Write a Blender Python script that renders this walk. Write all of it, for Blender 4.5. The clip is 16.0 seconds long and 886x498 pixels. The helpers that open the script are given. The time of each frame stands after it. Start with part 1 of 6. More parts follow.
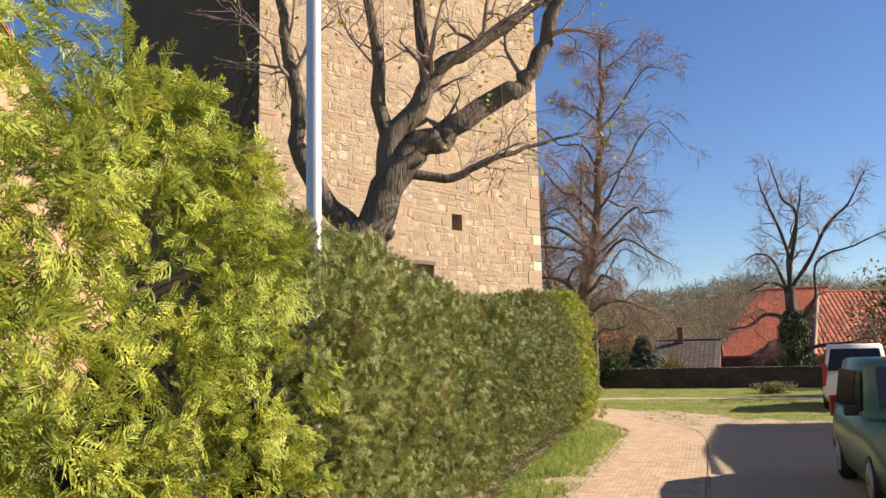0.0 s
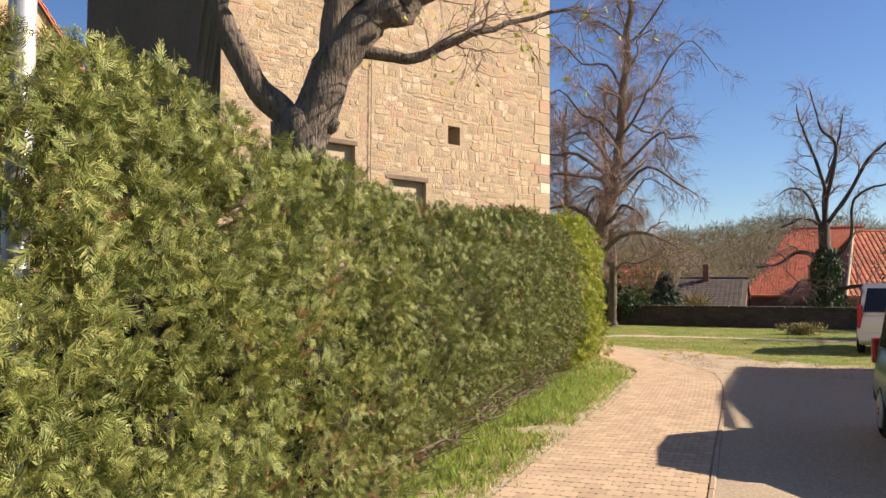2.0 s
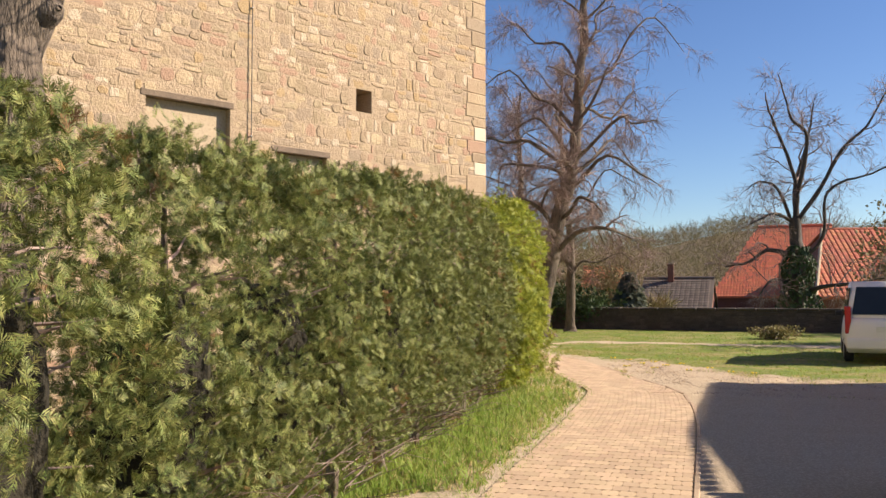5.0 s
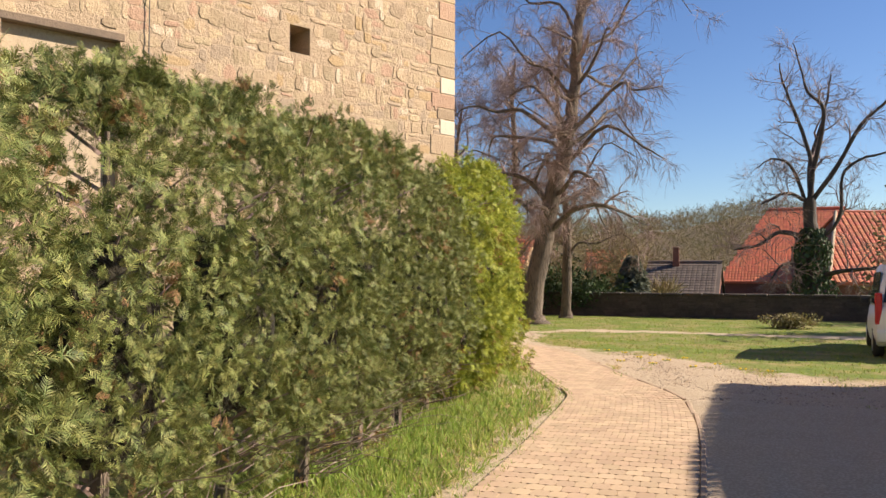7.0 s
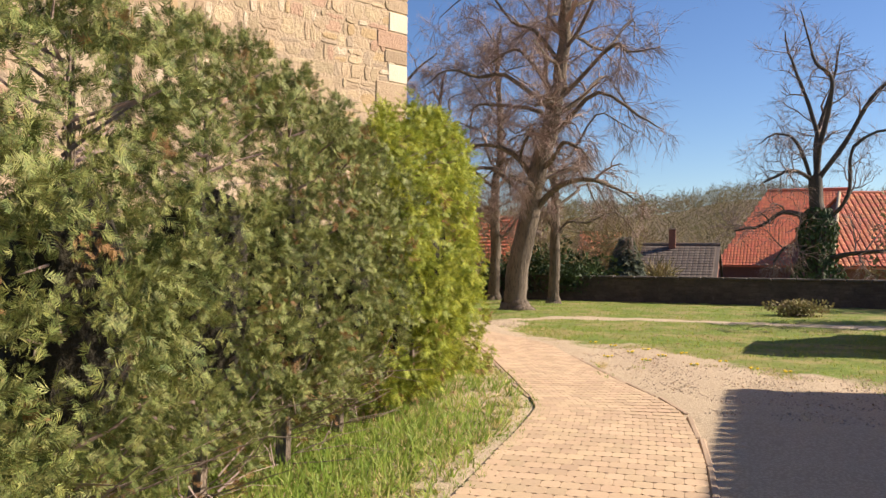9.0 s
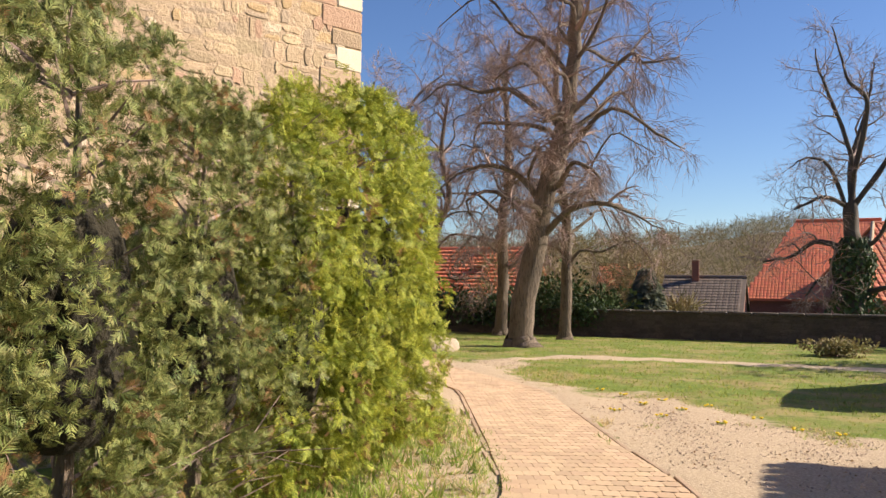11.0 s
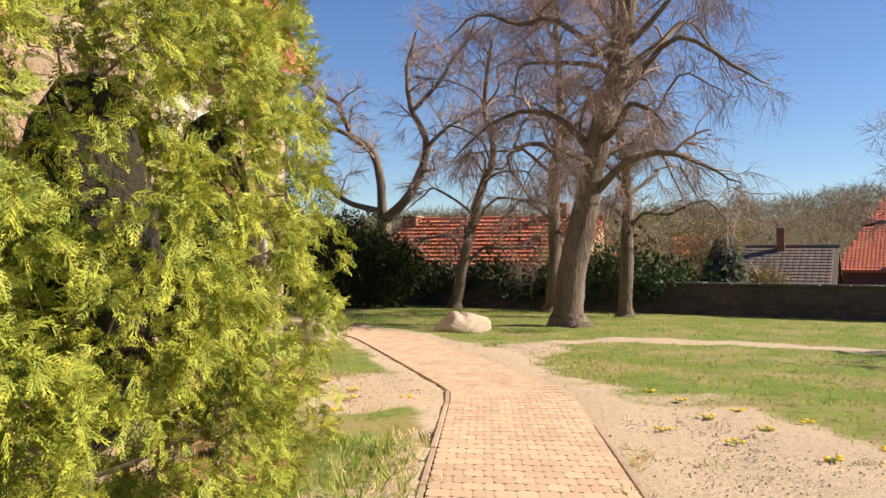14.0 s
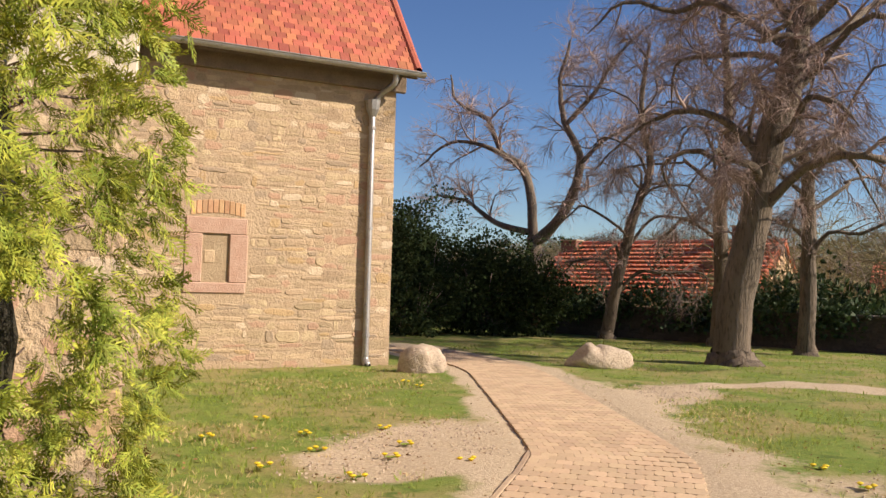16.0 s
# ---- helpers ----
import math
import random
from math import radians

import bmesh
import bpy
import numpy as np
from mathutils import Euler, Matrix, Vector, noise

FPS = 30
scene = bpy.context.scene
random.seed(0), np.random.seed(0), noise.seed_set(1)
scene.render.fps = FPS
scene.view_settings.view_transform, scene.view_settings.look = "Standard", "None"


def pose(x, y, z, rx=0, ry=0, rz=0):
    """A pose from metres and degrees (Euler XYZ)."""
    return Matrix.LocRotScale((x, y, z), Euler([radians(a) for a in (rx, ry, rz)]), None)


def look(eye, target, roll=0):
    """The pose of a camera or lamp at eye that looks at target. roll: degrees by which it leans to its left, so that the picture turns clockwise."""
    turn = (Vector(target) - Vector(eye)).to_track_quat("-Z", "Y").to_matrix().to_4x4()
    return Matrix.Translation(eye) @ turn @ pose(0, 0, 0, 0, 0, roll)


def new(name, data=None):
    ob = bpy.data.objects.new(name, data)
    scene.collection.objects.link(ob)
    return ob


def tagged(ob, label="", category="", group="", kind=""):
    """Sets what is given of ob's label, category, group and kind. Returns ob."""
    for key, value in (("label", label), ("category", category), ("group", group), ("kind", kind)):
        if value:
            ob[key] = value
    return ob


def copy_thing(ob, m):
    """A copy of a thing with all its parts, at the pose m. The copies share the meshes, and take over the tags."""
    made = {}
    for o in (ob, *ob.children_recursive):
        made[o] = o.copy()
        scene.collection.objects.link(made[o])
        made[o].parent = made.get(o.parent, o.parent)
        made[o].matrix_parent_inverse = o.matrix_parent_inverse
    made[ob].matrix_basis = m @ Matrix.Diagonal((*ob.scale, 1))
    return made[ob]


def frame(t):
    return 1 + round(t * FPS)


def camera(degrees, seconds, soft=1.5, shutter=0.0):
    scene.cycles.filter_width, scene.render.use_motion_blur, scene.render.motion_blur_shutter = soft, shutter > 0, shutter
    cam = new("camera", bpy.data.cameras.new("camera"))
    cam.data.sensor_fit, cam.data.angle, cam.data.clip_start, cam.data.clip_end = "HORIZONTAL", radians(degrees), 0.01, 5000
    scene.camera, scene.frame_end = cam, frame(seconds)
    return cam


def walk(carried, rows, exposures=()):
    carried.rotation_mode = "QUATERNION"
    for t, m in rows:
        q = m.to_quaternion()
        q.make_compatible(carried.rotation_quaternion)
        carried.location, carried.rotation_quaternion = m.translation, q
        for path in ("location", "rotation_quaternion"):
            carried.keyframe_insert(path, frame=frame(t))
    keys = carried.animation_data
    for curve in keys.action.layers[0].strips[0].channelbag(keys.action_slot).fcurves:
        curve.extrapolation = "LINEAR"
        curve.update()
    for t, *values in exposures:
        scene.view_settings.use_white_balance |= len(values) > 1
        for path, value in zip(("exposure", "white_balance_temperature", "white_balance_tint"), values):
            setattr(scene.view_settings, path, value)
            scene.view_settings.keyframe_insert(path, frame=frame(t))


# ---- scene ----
cam = camera(55.0, 16.0, 1.5)
PATH = [
    (0, (0.151, 1.839, 1.734), (-0.437, 3.734, 1.985), -1.2),
    (0.5, (0.218, 2.368, 1.69), (-0.435, 4.246, 1.914), -0.6),
    (1, (0.24, 2.911, 1.651), (-0.439, 4.785, 1.814), -0.5),
    (1.5, (0.249, 3.458, 1.643), (-0.399, 5.346, 1.771), -0.2),
    (2, (0.24, 4.014, 1.619), (-0.416, 5.901, 1.715), 0.3),
    (2.5, (0.198, 4.552, 1.641), (-0.413, 6.453, 1.763), -0.8),
    (3, (0.211, 5.128, 1.638), (-0.41, 7.021, 1.811), -0.9),
    (3.5, (0.173, 5.706, 1.652), (-0.429, 7.603, 1.848), -0.9),
    (4, (0.202, 6.324, 1.621), (-0.379, 8.231, 1.772), -0.2),
    (4.2, (0.185, 6.552, 1.605), (-0.402, 8.459, 1.735), -0.1),
    (6.3, (0.02, 9.324, 1.589), (-0.554, 11.238, 1.675), 0.2),
    (6.5, (0.023, 9.592, 1.57), (-0.565, 11.502, 1.649), 0.3),
    (7, (0.071, 10.244, 1.557), (-0.526, 12.152, 1.622), 0.3),
    (7.5, (0.045, 10.88, 1.542), (-0.59, 12.776, 1.595), 1.0),
    (8, (0.002, 11.565, 1.551), (-0.612, 13.468, 1.598), 1.1),
    (8.5, (-0.03, 12.227, 1.543), (-0.618, 14.139, 1.572), 1.3),
    (8.7, (-0.055, 12.463, 1.519), (-0.632, 14.378, 1.538), 0.7),
    (10.8, (-0.098, 14.981, 1.494), (-0.749, 16.869, 1.6), 1.0),
    (11, (-0.115, 15.223, 1.495), (-0.752, 17.116, 1.595), 0.8),
    (11.5, (-0.151, 15.858, 1.47), (-0.765, 17.76, 1.552), 0.5),
    (12, (-0.231, 16.494, 1.449), (-0.838, 18.399, 1.488), 0.3),
    (12.5, (-0.262, 17.094, 1.428), (-0.844, 19.007, 1.465), 0.3),
    (13, (-0.299, 17.691, 1.406), (-0.934, 19.587, 1.432), 0.5),
    (13.5, (-0.314, 18.252, 1.419), (-0.995, 20.131, 1.459), -0.4),
    (14, (-0.323, 18.939, 1.388), (-1.124, 20.772, 1.427), 0.5),
    (14.5, (-0.379, 19.614, 1.39), (-1.271, 21.404, 1.398), 2.1),
    (15, (-0.408, 20.21, 1.361), (-1.406, 21.943, 1.327), 2.9),
    (15.5, (-0.466, 20.762, 1.359), (-1.533, 22.453, 1.402), 1.5),
    (16, (-0.568, 21.381, 1.315), (-1.723, 23.011, 1.411), 1.5),
]
walk(cam, [(t, look(eye, target, roll)) for t, eye, target, roll in PATH], [(0, 1.07), (8.5, 1.13), (13.5, 1.2), (15, 1.1), (16, 0.85)])

# ---- world, sun, exposure ----
SUN_DIR = Vector((0.93, 0.37, 0.0)).normalized()
SUN_ELEV = radians(31)
world = bpy.data.worlds.new("sky")
scene.world = world
world.use_nodes = True
wn = world.node_tree.nodes
sky = wn.new("ShaderNodeTexSky")
sky.sky_type = "NISHITA"
sky.sun_disc = False
sky.sun_elevation = SUN_ELEV
sky.sun_rotation = math.atan2(SUN_DIR.x, SUN_DIR.y)
sky.altitude, sky.air_density, sky.dust_density, sky.ozone_density = 200, 1.0, 0.15, 3.5
wn["Background"].inputs["Strength"].default_value = 0.05
vivid = wn.new("ShaderNodeHueSaturation")
vivid.inputs["Hue"].default_value, vivid.inputs["Saturation"].default_value, vivid.inputs["Value"].default_value = 0.512, 1.12, 1.24
world.node_tree.links.new(sky.outputs[0], vivid.inputs["Color"])
world.node_tree.links.new(vivid.outputs[0], wn["Background"].inputs["Color"])
sun = new("sun", bpy.data.lights.new("sun", "SUN"))
sun.data.energy, sun.data.angle, sun.data.color = 5.0, radians(0.53), (1.0, 0.845, 0.685)
sun.matrix_world = look((0, 0, 0), -(SUN_DIR * math.cos(SUN_ELEV) + Vector((0, 0, math.sin(SUN_ELEV)))))

# ---- materials ----
def mix_node(nt, kind, fac, a, b):
    n = nt.nodes.new("ShaderNodeMix")
    n.data_type, n.blend_type = "RGBA", kind
    for sock, v in ((n.inputs[0], fac), (n.inputs[6], a), (n.inputs[7], b)):
        if hasattr(v, "is_linked"):
            nt.links.new(v, sock)
        else:
            sock.default_value = v if not isinstance(v, tuple) else (*v, 1)
    return n.outputs[2]


def ramp(nt, fac, lo, hi):
    n = nt.nodes.new("ShaderNodeMapRange")
    nt.links.new(fac, n.inputs[0])
    n.inputs[1].default_value, n.inputs[2].default_value = lo, hi
    return n.outputs[0]


def noise_fac(nt, scale, detail=4, rough=0.6, stretch=(1, 1, 1)):
    g = nt.nodes.new("ShaderNodeNewGeometry")
    m = nt.nodes.new("ShaderNodeMapping")
    nt.links.new(g.outputs["Position"], m.inputs[0])
    m.inputs["Scale"].default_value = stretch
    n = nt.nodes.new("ShaderNodeTexNoise")
    n.inputs["Scale"].default_value, n.inputs["Detail"].default_value, n.inputs["Roughness"].default_value = scale, detail, rough
    nt.links.new(m.outputs[0], n.inputs["Vector"])
    return n.outputs[0]


def material(name, a, b, c=None, scale=3.0, fine=40.0, rough=0.85, bump=0.3, metal=0.0, vary="", amount=0.35, stretch=(1, 1, 1), bump_dist=0.02, spec=0.5, trans=0.0, odd=()):
    """Two tones mixed at a coarse scale, a third at a fine one, bump at the fine scale; vary: random tone by object or island."""
    m = bpy.data.materials.new(name)
    m.use_nodes = True
    nt = m.node_tree
    p = nt.nodes["Principled BSDF"]
    f1 = ramp(nt, noise_fac(nt, scale, 5, 0.6, stretch), 0.35, 0.65)
    f2 = noise_fac(nt, fine, 4, 0.65, stretch)
    col = mix_node(nt, "MIX", f1, a, b)
    if c:
        col = mix_node(nt, "MIX", ramp(nt, f2, 0.5, 0.75), col, c)
    if vary:
        if vary == "object":
            r = nt.nodes.new("ShaderNodeObjectInfo").outputs["Random"]
        else:
            r = nt.nodes.new("ShaderNodeNewGeometry").outputs["Random Per Island"]
        h = nt.nodes.new("ShaderNodeHueSaturation")
        v = nt.nodes.new("ShaderNodeMapRange")
        nt.links.new(r, v.inputs[0])
        v.inputs[3].default_value, v.inputs[4].default_value = 1 - amount, 1 + amount
        nt.links.new(v.outputs[0], h.inputs["Value"])
        w = nt.nodes.new("ShaderNodeMath")
        w.operation = "MULTIPLY_ADD"
        s = nt.nodes.new("ShaderNodeMath")
        s.operation = "FRACT"
        s2 = nt.nodes.new("ShaderNodeMath")
        s2.operation = "MULTIPLY"
        s2.inputs[1].default_value = 7.31
        nt.links.new(r, s2.inputs[0])
        nt.links.new(s2.outputs[0], s.inputs[0])
        nt.links.new(s.outputs[0], w.inputs[0])
        w.inputs[1].default_value, w.inputs[2].default_value = 0.03 * amount / 0.35, 0.5 - 0.015 * amount / 0.35
        nt.links.new(w.outputs[0], h.inputs["Hue"])
        nt.links.new(col, h.inputs["Color"])
        col = h.outputs[0]
        for lo, hi, tone in odd:
            sel = nt.nodes.new("ShaderNodeMath")
            sel.operation = "COMPARE"
            nt.links.new(s.outputs[0], sel.inputs[0])
            sel.inputs[1].default_value, sel.inputs[2].default_value = (lo + hi) / 2, (hi - lo) / 2
            part_of = nt.nodes.new("ShaderNodeMath")
            part_of.operation = "MULTIPLY"
            nt.links.new(sel.outputs[0], part_of.inputs[0])
            part_of.inputs[1].default_value = 0.7
            col = mix_node(nt, "MIX", part_of.outputs[0], col, tone)
    nt.links.new(col, p.inputs["Base Color"])
    p.inputs["Roughness"].default_value, p.inputs["Metallic"].default_value = rough, metal
    p.inputs["Specular IOR Level"].default_value = spec
    if bump:
        bn = nt.nodes.new("ShaderNodeBump")
        bn.inputs["Strength"].default_value, bn.inputs["Distance"].default_value = bump, bump_dist
        nt.links.new(f2, bn.inputs["Height"])
        nt.links.new(bn.outputs[0], p.inputs["Normal"])
    if trans:
        t = nt.nodes.new("ShaderNodeBsdfTranslucent")
        nt.links.new(col, t.inputs[0])
        mx = nt.nodes.new("ShaderNodeMixShader")
        mx.inputs[0].default_value = trans
        nt.links.new(p.outputs[0], mx.inputs[1])
        nt.links.new(t.outputs[0], mx.inputs[2])
        nt.links.new(mx.outputs[0], nt.nodes["Material Output"].inputs[0])
    return m


ODD_STONES = ((0.0, 0.10, (0.40, 0.245, 0.165)), (0.10, 0.17, (0.56, 0.46, 0.33)), (0.17, 0.27, (0.30, 0.235, 0.165)), (0.27, 0.33, (0.42, 0.29, 0.14)))
STONE = material("sandstone", (0.39, 0.285, 0.18), (0.44, 0.335, 0.215), (0.31, 0.22, 0.135), 3.5, 26, 0.92, 0.7, vary="object", amount=0.2, bump_dist=0.025, odd=ODD_STONES)
STONE_I = material("sandstone_field", (0.39, 0.285, 0.18), (0.44, 0.335, 0.215), (0.31, 0.22, 0.135), 3.5, 26, 0.92, 0.7, vary="island", amount=0.2, bump_dist=0.025, odd=ODD_STONES)
MORTAR = material("lime_mortar", (0.45, 0.34, 0.225), (0.39, 0.29, 0.19), (0.31, 0.225, 0.145), 1.7, 26, 0.95, 0.8, bump_dist=0.03)
# tower side: the face's shade is put into this dark brown
SIDE = material("shade_dark_render", (0.075, 0.055, 0.04), (0.10, 0.074, 0.055), (0.055, 0.041, 0.03), 0.7, 16, 0.95, 0.4)
PLASTER = material("old_plaster", (0.48, 0.385, 0.26), (0.42, 0.33, 0.22), (0.33, 0.25, 0.17), 3, 30, 0.9, 0.3)
PINK = material("red_sandstone", (0.42, 0.26, 0.19), (0.48, 0.33, 0.25), (0.34, 0.21, 0.15), 5, 45, 0.92, 0.6, bump_dist=0.03)
BRICK = material("old_brick", (0.45, 0.25, 0.13), (0.52, 0.34, 0.19), (0.38, 0.24, 0.15), 8, 50, 0.9, 0.3, vary="object", amount=0.2)
DARKHOLE = material("dark_recess", (0.10, 0.075, 0.05), (0.13, 0.10, 0.07), None, 5, 30, 0.95, 0.2)
TILE = material("red_tile", (0.32, 0.088, 0.05), (0.38, 0.12, 0.065), (0.21, 0.065, 0.042), 3, 40, 0.85, 0.2, vary="object", amount=0.28)
TILE_I = material("red_tile_field", (0.32, 0.088, 0.05), (0.38, 0.12, 0.065), (0.21, 0.065, 0.042), 3, 40, 0.85, 0.2, vary="island", amount=0.28)
PANTILE = material("orange_pantile", (0.62, 0.16, 0.075), (0.66, 0.20, 0.095), (0.48, 0.13, 0.065), 1.2, 14, 0.75, 0.15, vary="island", amount=0.14)
PANTILE_B = material("rust_pantile", (0.52, 0.15, 0.075), (0.58, 0.20, 0.10), (0.46, 0.15, 0.08), 1.2, 14, 0.8, 0.15, vary="island", amount=0.25)
GREYROOF = material("grey_roofing", (0.145, 0.118, 0.10), (0.18, 0.148, 0.125), (0.115, 0.095, 0.082), 0.8, 9, 0.95, 0.2, vary="island", amount=0.15, spec=0.1)
RENDER_WALL = material("orange_render", (0.62, 0.40, 0.22), (0.66, 0.45, 0.27), None, 1, 12, 0.9, 0.1)
BRICKWALL = material("dark_red_brickwork", (0.17, 0.07, 0.05), (0.21, 0.09, 0.06), (0.12, 0.06, 0.05), 2, 20, 0.9, 0.2)
ZINC = material("weathered_zinc", (0.33, 0.32, 0.31), (0.42, 0.41, 0.40), (0.25, 0.22, 0.2), 3, 30, 0.45, 0.1, metal=0.7)
POLE = material("galvanised_steel", (0.50, 0.50, 0.51), (0.58, 0.58, 0.60), None, 3, 30, 0.45, 0.05, metal=0.5)
WOOD = material("grey_wood", (0.16, 0.12, 0.085), (0.22, 0.16, 0.11), (0.1, 0.075, 0.055), 4, 50, 0.9, 0.4)
BARK = material("ridged_bark", (0.115, 0.09, 0.067), (0.19, 0.148, 0.11), (0.022, 0.017, 0.012), 3, 22, 0.95, 1.0, stretch=(1, 1, 0.2), bump_dist=0.07)
TWIG = material("twig_bark", (0.25, 0.18, 0.155), (0.33, 0.245, 0.21), (0.16, 0.113, 0.098), 2, 30, 0.9, 0.3, vary="island", amount=0.2)
ELMBARK = material("dark_bark", (0.05, 0.04, 0.034), (0.085, 0.07, 0.058), (0.03, 0.025, 0.02), 2, 16, 0.95, 0.8, stretch=(1, 1, 0.3), bump_dist=0.04)
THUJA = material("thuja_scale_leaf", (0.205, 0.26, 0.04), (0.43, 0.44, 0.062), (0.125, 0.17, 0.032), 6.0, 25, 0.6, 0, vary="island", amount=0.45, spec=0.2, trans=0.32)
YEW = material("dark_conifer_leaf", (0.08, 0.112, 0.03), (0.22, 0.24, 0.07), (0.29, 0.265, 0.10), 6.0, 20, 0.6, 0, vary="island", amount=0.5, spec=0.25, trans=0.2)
# lighter copy of YEW: near conifers' extra brightness put into the leaf colour
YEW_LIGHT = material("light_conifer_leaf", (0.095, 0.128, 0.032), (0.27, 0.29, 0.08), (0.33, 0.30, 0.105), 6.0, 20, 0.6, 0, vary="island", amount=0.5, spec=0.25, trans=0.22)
DRYLEAF = material("dry_brown_leaf", (0.20, 0.11, 0.045), (0.28, 0.16, 0.06), None, 3, 20, 0.8, 0, vary="island", trans=0.25)
CORE = material("core_shade_fill", (0.02, 0.017, 0.009), (0.03, 0.025, 0.012), (0.012, 0.01, 0.006), 5, 40, 1.0, 0.8, bump_dist=0.05)
IVY = material("ivy_leaf", (0.03, 0.055, 0.02), (0.055, 0.09, 0.03), None, 3, 30, 0.75, 0, vary="island", amount=0.4, trans=0.15)
EVERGREEN = material("evergreen_leaf", (0.028, 0.042, 0.016), (0.05, 0.068, 0.024), None, 1.5, 20, 0.9, 0, vary="island", amount=0.4, trans=0.15, spec=0.1)
SPRUCE = material("blue_spruce_needle", (0.12, 0.14, 0.10), (0.16, 0.175, 0.13), None, 2, 20, 0.8, 0, vary="island", amount=0.3, trans=0.2, spec=0.1)
BUSH = material("budding_bush_leaf", (0.22, 0.17, 0.08), (0.19, 0.18, 0.065), (0.25, 0.16, 0.085), 1, 8, 0.8, 0, vary="island", amount=0.3, trans=0.2)
BUD = material("young_leaf", (0.42, 0.40, 0.045), (0.34, 0.36, 0.04), None, 6, 30, 0.6, 0, vary="island", trans=0.35)
WOODS = material("bare_woodland", (0.21, 0.155, 0.095), (0.19, 0.175, 0.085), (0.15, 0.115, 0.08), 0.05, 0.5, 0.95, 0, vary="island", amount=0.05, trans=0.35, spec=0.0)
VERGE = material("verge_grass_blade", (0.21, 0.31, 0.055), (0.31, 0.39, 0.08), (0.42, 0.37, 0.14), 1.3, 12, 0.6, 0, vary="island", amount=0.3, trans=0.45, spec=0.25)
BLADE = material("grass_blade", (0.21, 0.30, 0.045), (0.31, 0.36, 0.075), (0.44, 0.36, 0.15), 0.9, 12, 0.7, 0, vary="island", amount=0.35, trans=0.45, spec=0.2)
PAVER = material("buff_paver", (0.45, 0.322, 0.205), (0.50, 0.368, 0.235), (0.39, 0.28, 0.178), 1.1, 40, 0.9, 0.3, vary="object", amount=0.12, bump_dist=0.005)
PAVER_I = material("buff_paver_field", (0.45, 0.322, 0.205), (0.50, 0.368, 0.235), (0.39, 0.28, 0.178), 1.1, 40, 0.9, 0.3, vary="island", amount=0.12, bump_dist=0.005)
JOINT = material("sandy_joint", (0.19, 0.135, 0.085), (0.15, 0.105, 0.068), (0.11, 0.077, 0.05), 2, 50, 0.95, 0.4, bump_dist=0.006)
KERB = material("concrete_kerb", (0.41, 0.30, 0.20), (0.35, 0.255, 0.17), (0.24, 0.17, 0.12), 3, 40, 0.9, 0.3, vary="object", amount=0.12)
BOULDER = material("pale_boulder", (0.47, 0.385, 0.29), (0.38, 0.30, 0.225), (0.27, 0.21, 0.16), 4.5, 24, 0.9, 0.8, bump_dist=0.03)
# boundary-wall stone; the wall's shade is put into these near-black tones
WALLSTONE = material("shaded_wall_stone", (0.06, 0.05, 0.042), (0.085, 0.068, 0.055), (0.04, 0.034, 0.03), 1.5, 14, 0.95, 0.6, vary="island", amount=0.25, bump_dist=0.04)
GREENCAR = material("green_car_paint", (0.075, 0.19, 0.10), (0.085, 0.20, 0.11), None, 1, 30, 0.3, 0)
WHITECAR = material("white_car_paint", (0.75, 0.75, 0.74), (0.78, 0.78, 0.77), None, 1, 30, 0.3, 0)
BLACK = material("black_plastic", (0.018, 0.018, 0.019), (0.025, 0.025, 0.026), None, 4, 30, 0.6, 0.05)
RUBBER = material("tyre_rubber", (0.02, 0.02, 0.02), (0.03, 0.03, 0.03), None, 6, 40, 0.85, 0.1)
ALLOY = material("wheel_metal", (0.45, 0.45, 0.46), (0.5, 0.5, 0.5), None, 6, 40, 0.4, 0.0, metal=0.8)
GLASS = material("dark_car_glass", (0.015, 0.018, 0.02), (0.018, 0.02, 0.022), None, 2, 10, 0.08, 0, spec=0.4)
REDLAMP = material("red_lamp_lens", (0.42, 0.02, 0.02), (0.5, 0.03, 0.03), None, 6, 40, 0.25, 0)
CLEARLAMP = material("clear_lamp_lens", (0.6, 0.6, 0.6), (0.7, 0.7, 0.7), None, 6, 40, 0.15, 0)
PLATE = material("number_plate", (0.65, 0.65, 0.62), (0.7, 0.7, 0.68), None, 6, 40, 0.5, 0)
YELLOW = material("dandelion_petal", (0.75, 0.55, 0.02), (0.8, 0.62, 0.03), None, 6, 40, 0.7, 0, trans=0.2)


# ---- mesh helpers ----
def mesh_np(name, verts, faces, mat, smooth=False):
    """A mesh from an array of places and one of equal-sided faces."""
    verts, faces = np.asarray(verts, np.float32), np.asarray(faces, np.int32)
    me = bpy.data.meshes.new(name)
    k = faces.shape[1]
    me.vertices.add(len(verts))
    me.vertices.foreach_set("co", verts.ravel())
    me.loops.add(faces.size)
    me.loops.foreach_set("vertex_index", faces.ravel())
    me.polygons.add(len(faces))
    me.polygons.foreach_set("loop_start", np.arange(0, faces.size, k, dtype=np.int32))
    me.polygons.foreach_set("use_smooth", np.full(len(faces), bool(smooth)))
    me.update(calc_edges=True)
    me.materials.append(mat)
    return me


def part_np(name, vf, mat, parent=None, label="", smooth=False):
    ob = new(name, mesh_np(name, vf[0], vf[1], mat, smooth))
    ob.parent = parent
    return tagged(ob, label)


def part(name, bm, mat, parent=None, label="", smooth=False):
    me = bpy.data.meshes.new(name)
    bm.to_mesh(me)
    bm.free()
    if smooth:
        me.polygons.foreach_set("use_smooth", np.ones(len(me.polygons), bool))
    me.materials.append(mat)
    ob = new(name, me)
    ob.parent = parent
    return tagged(ob, label)


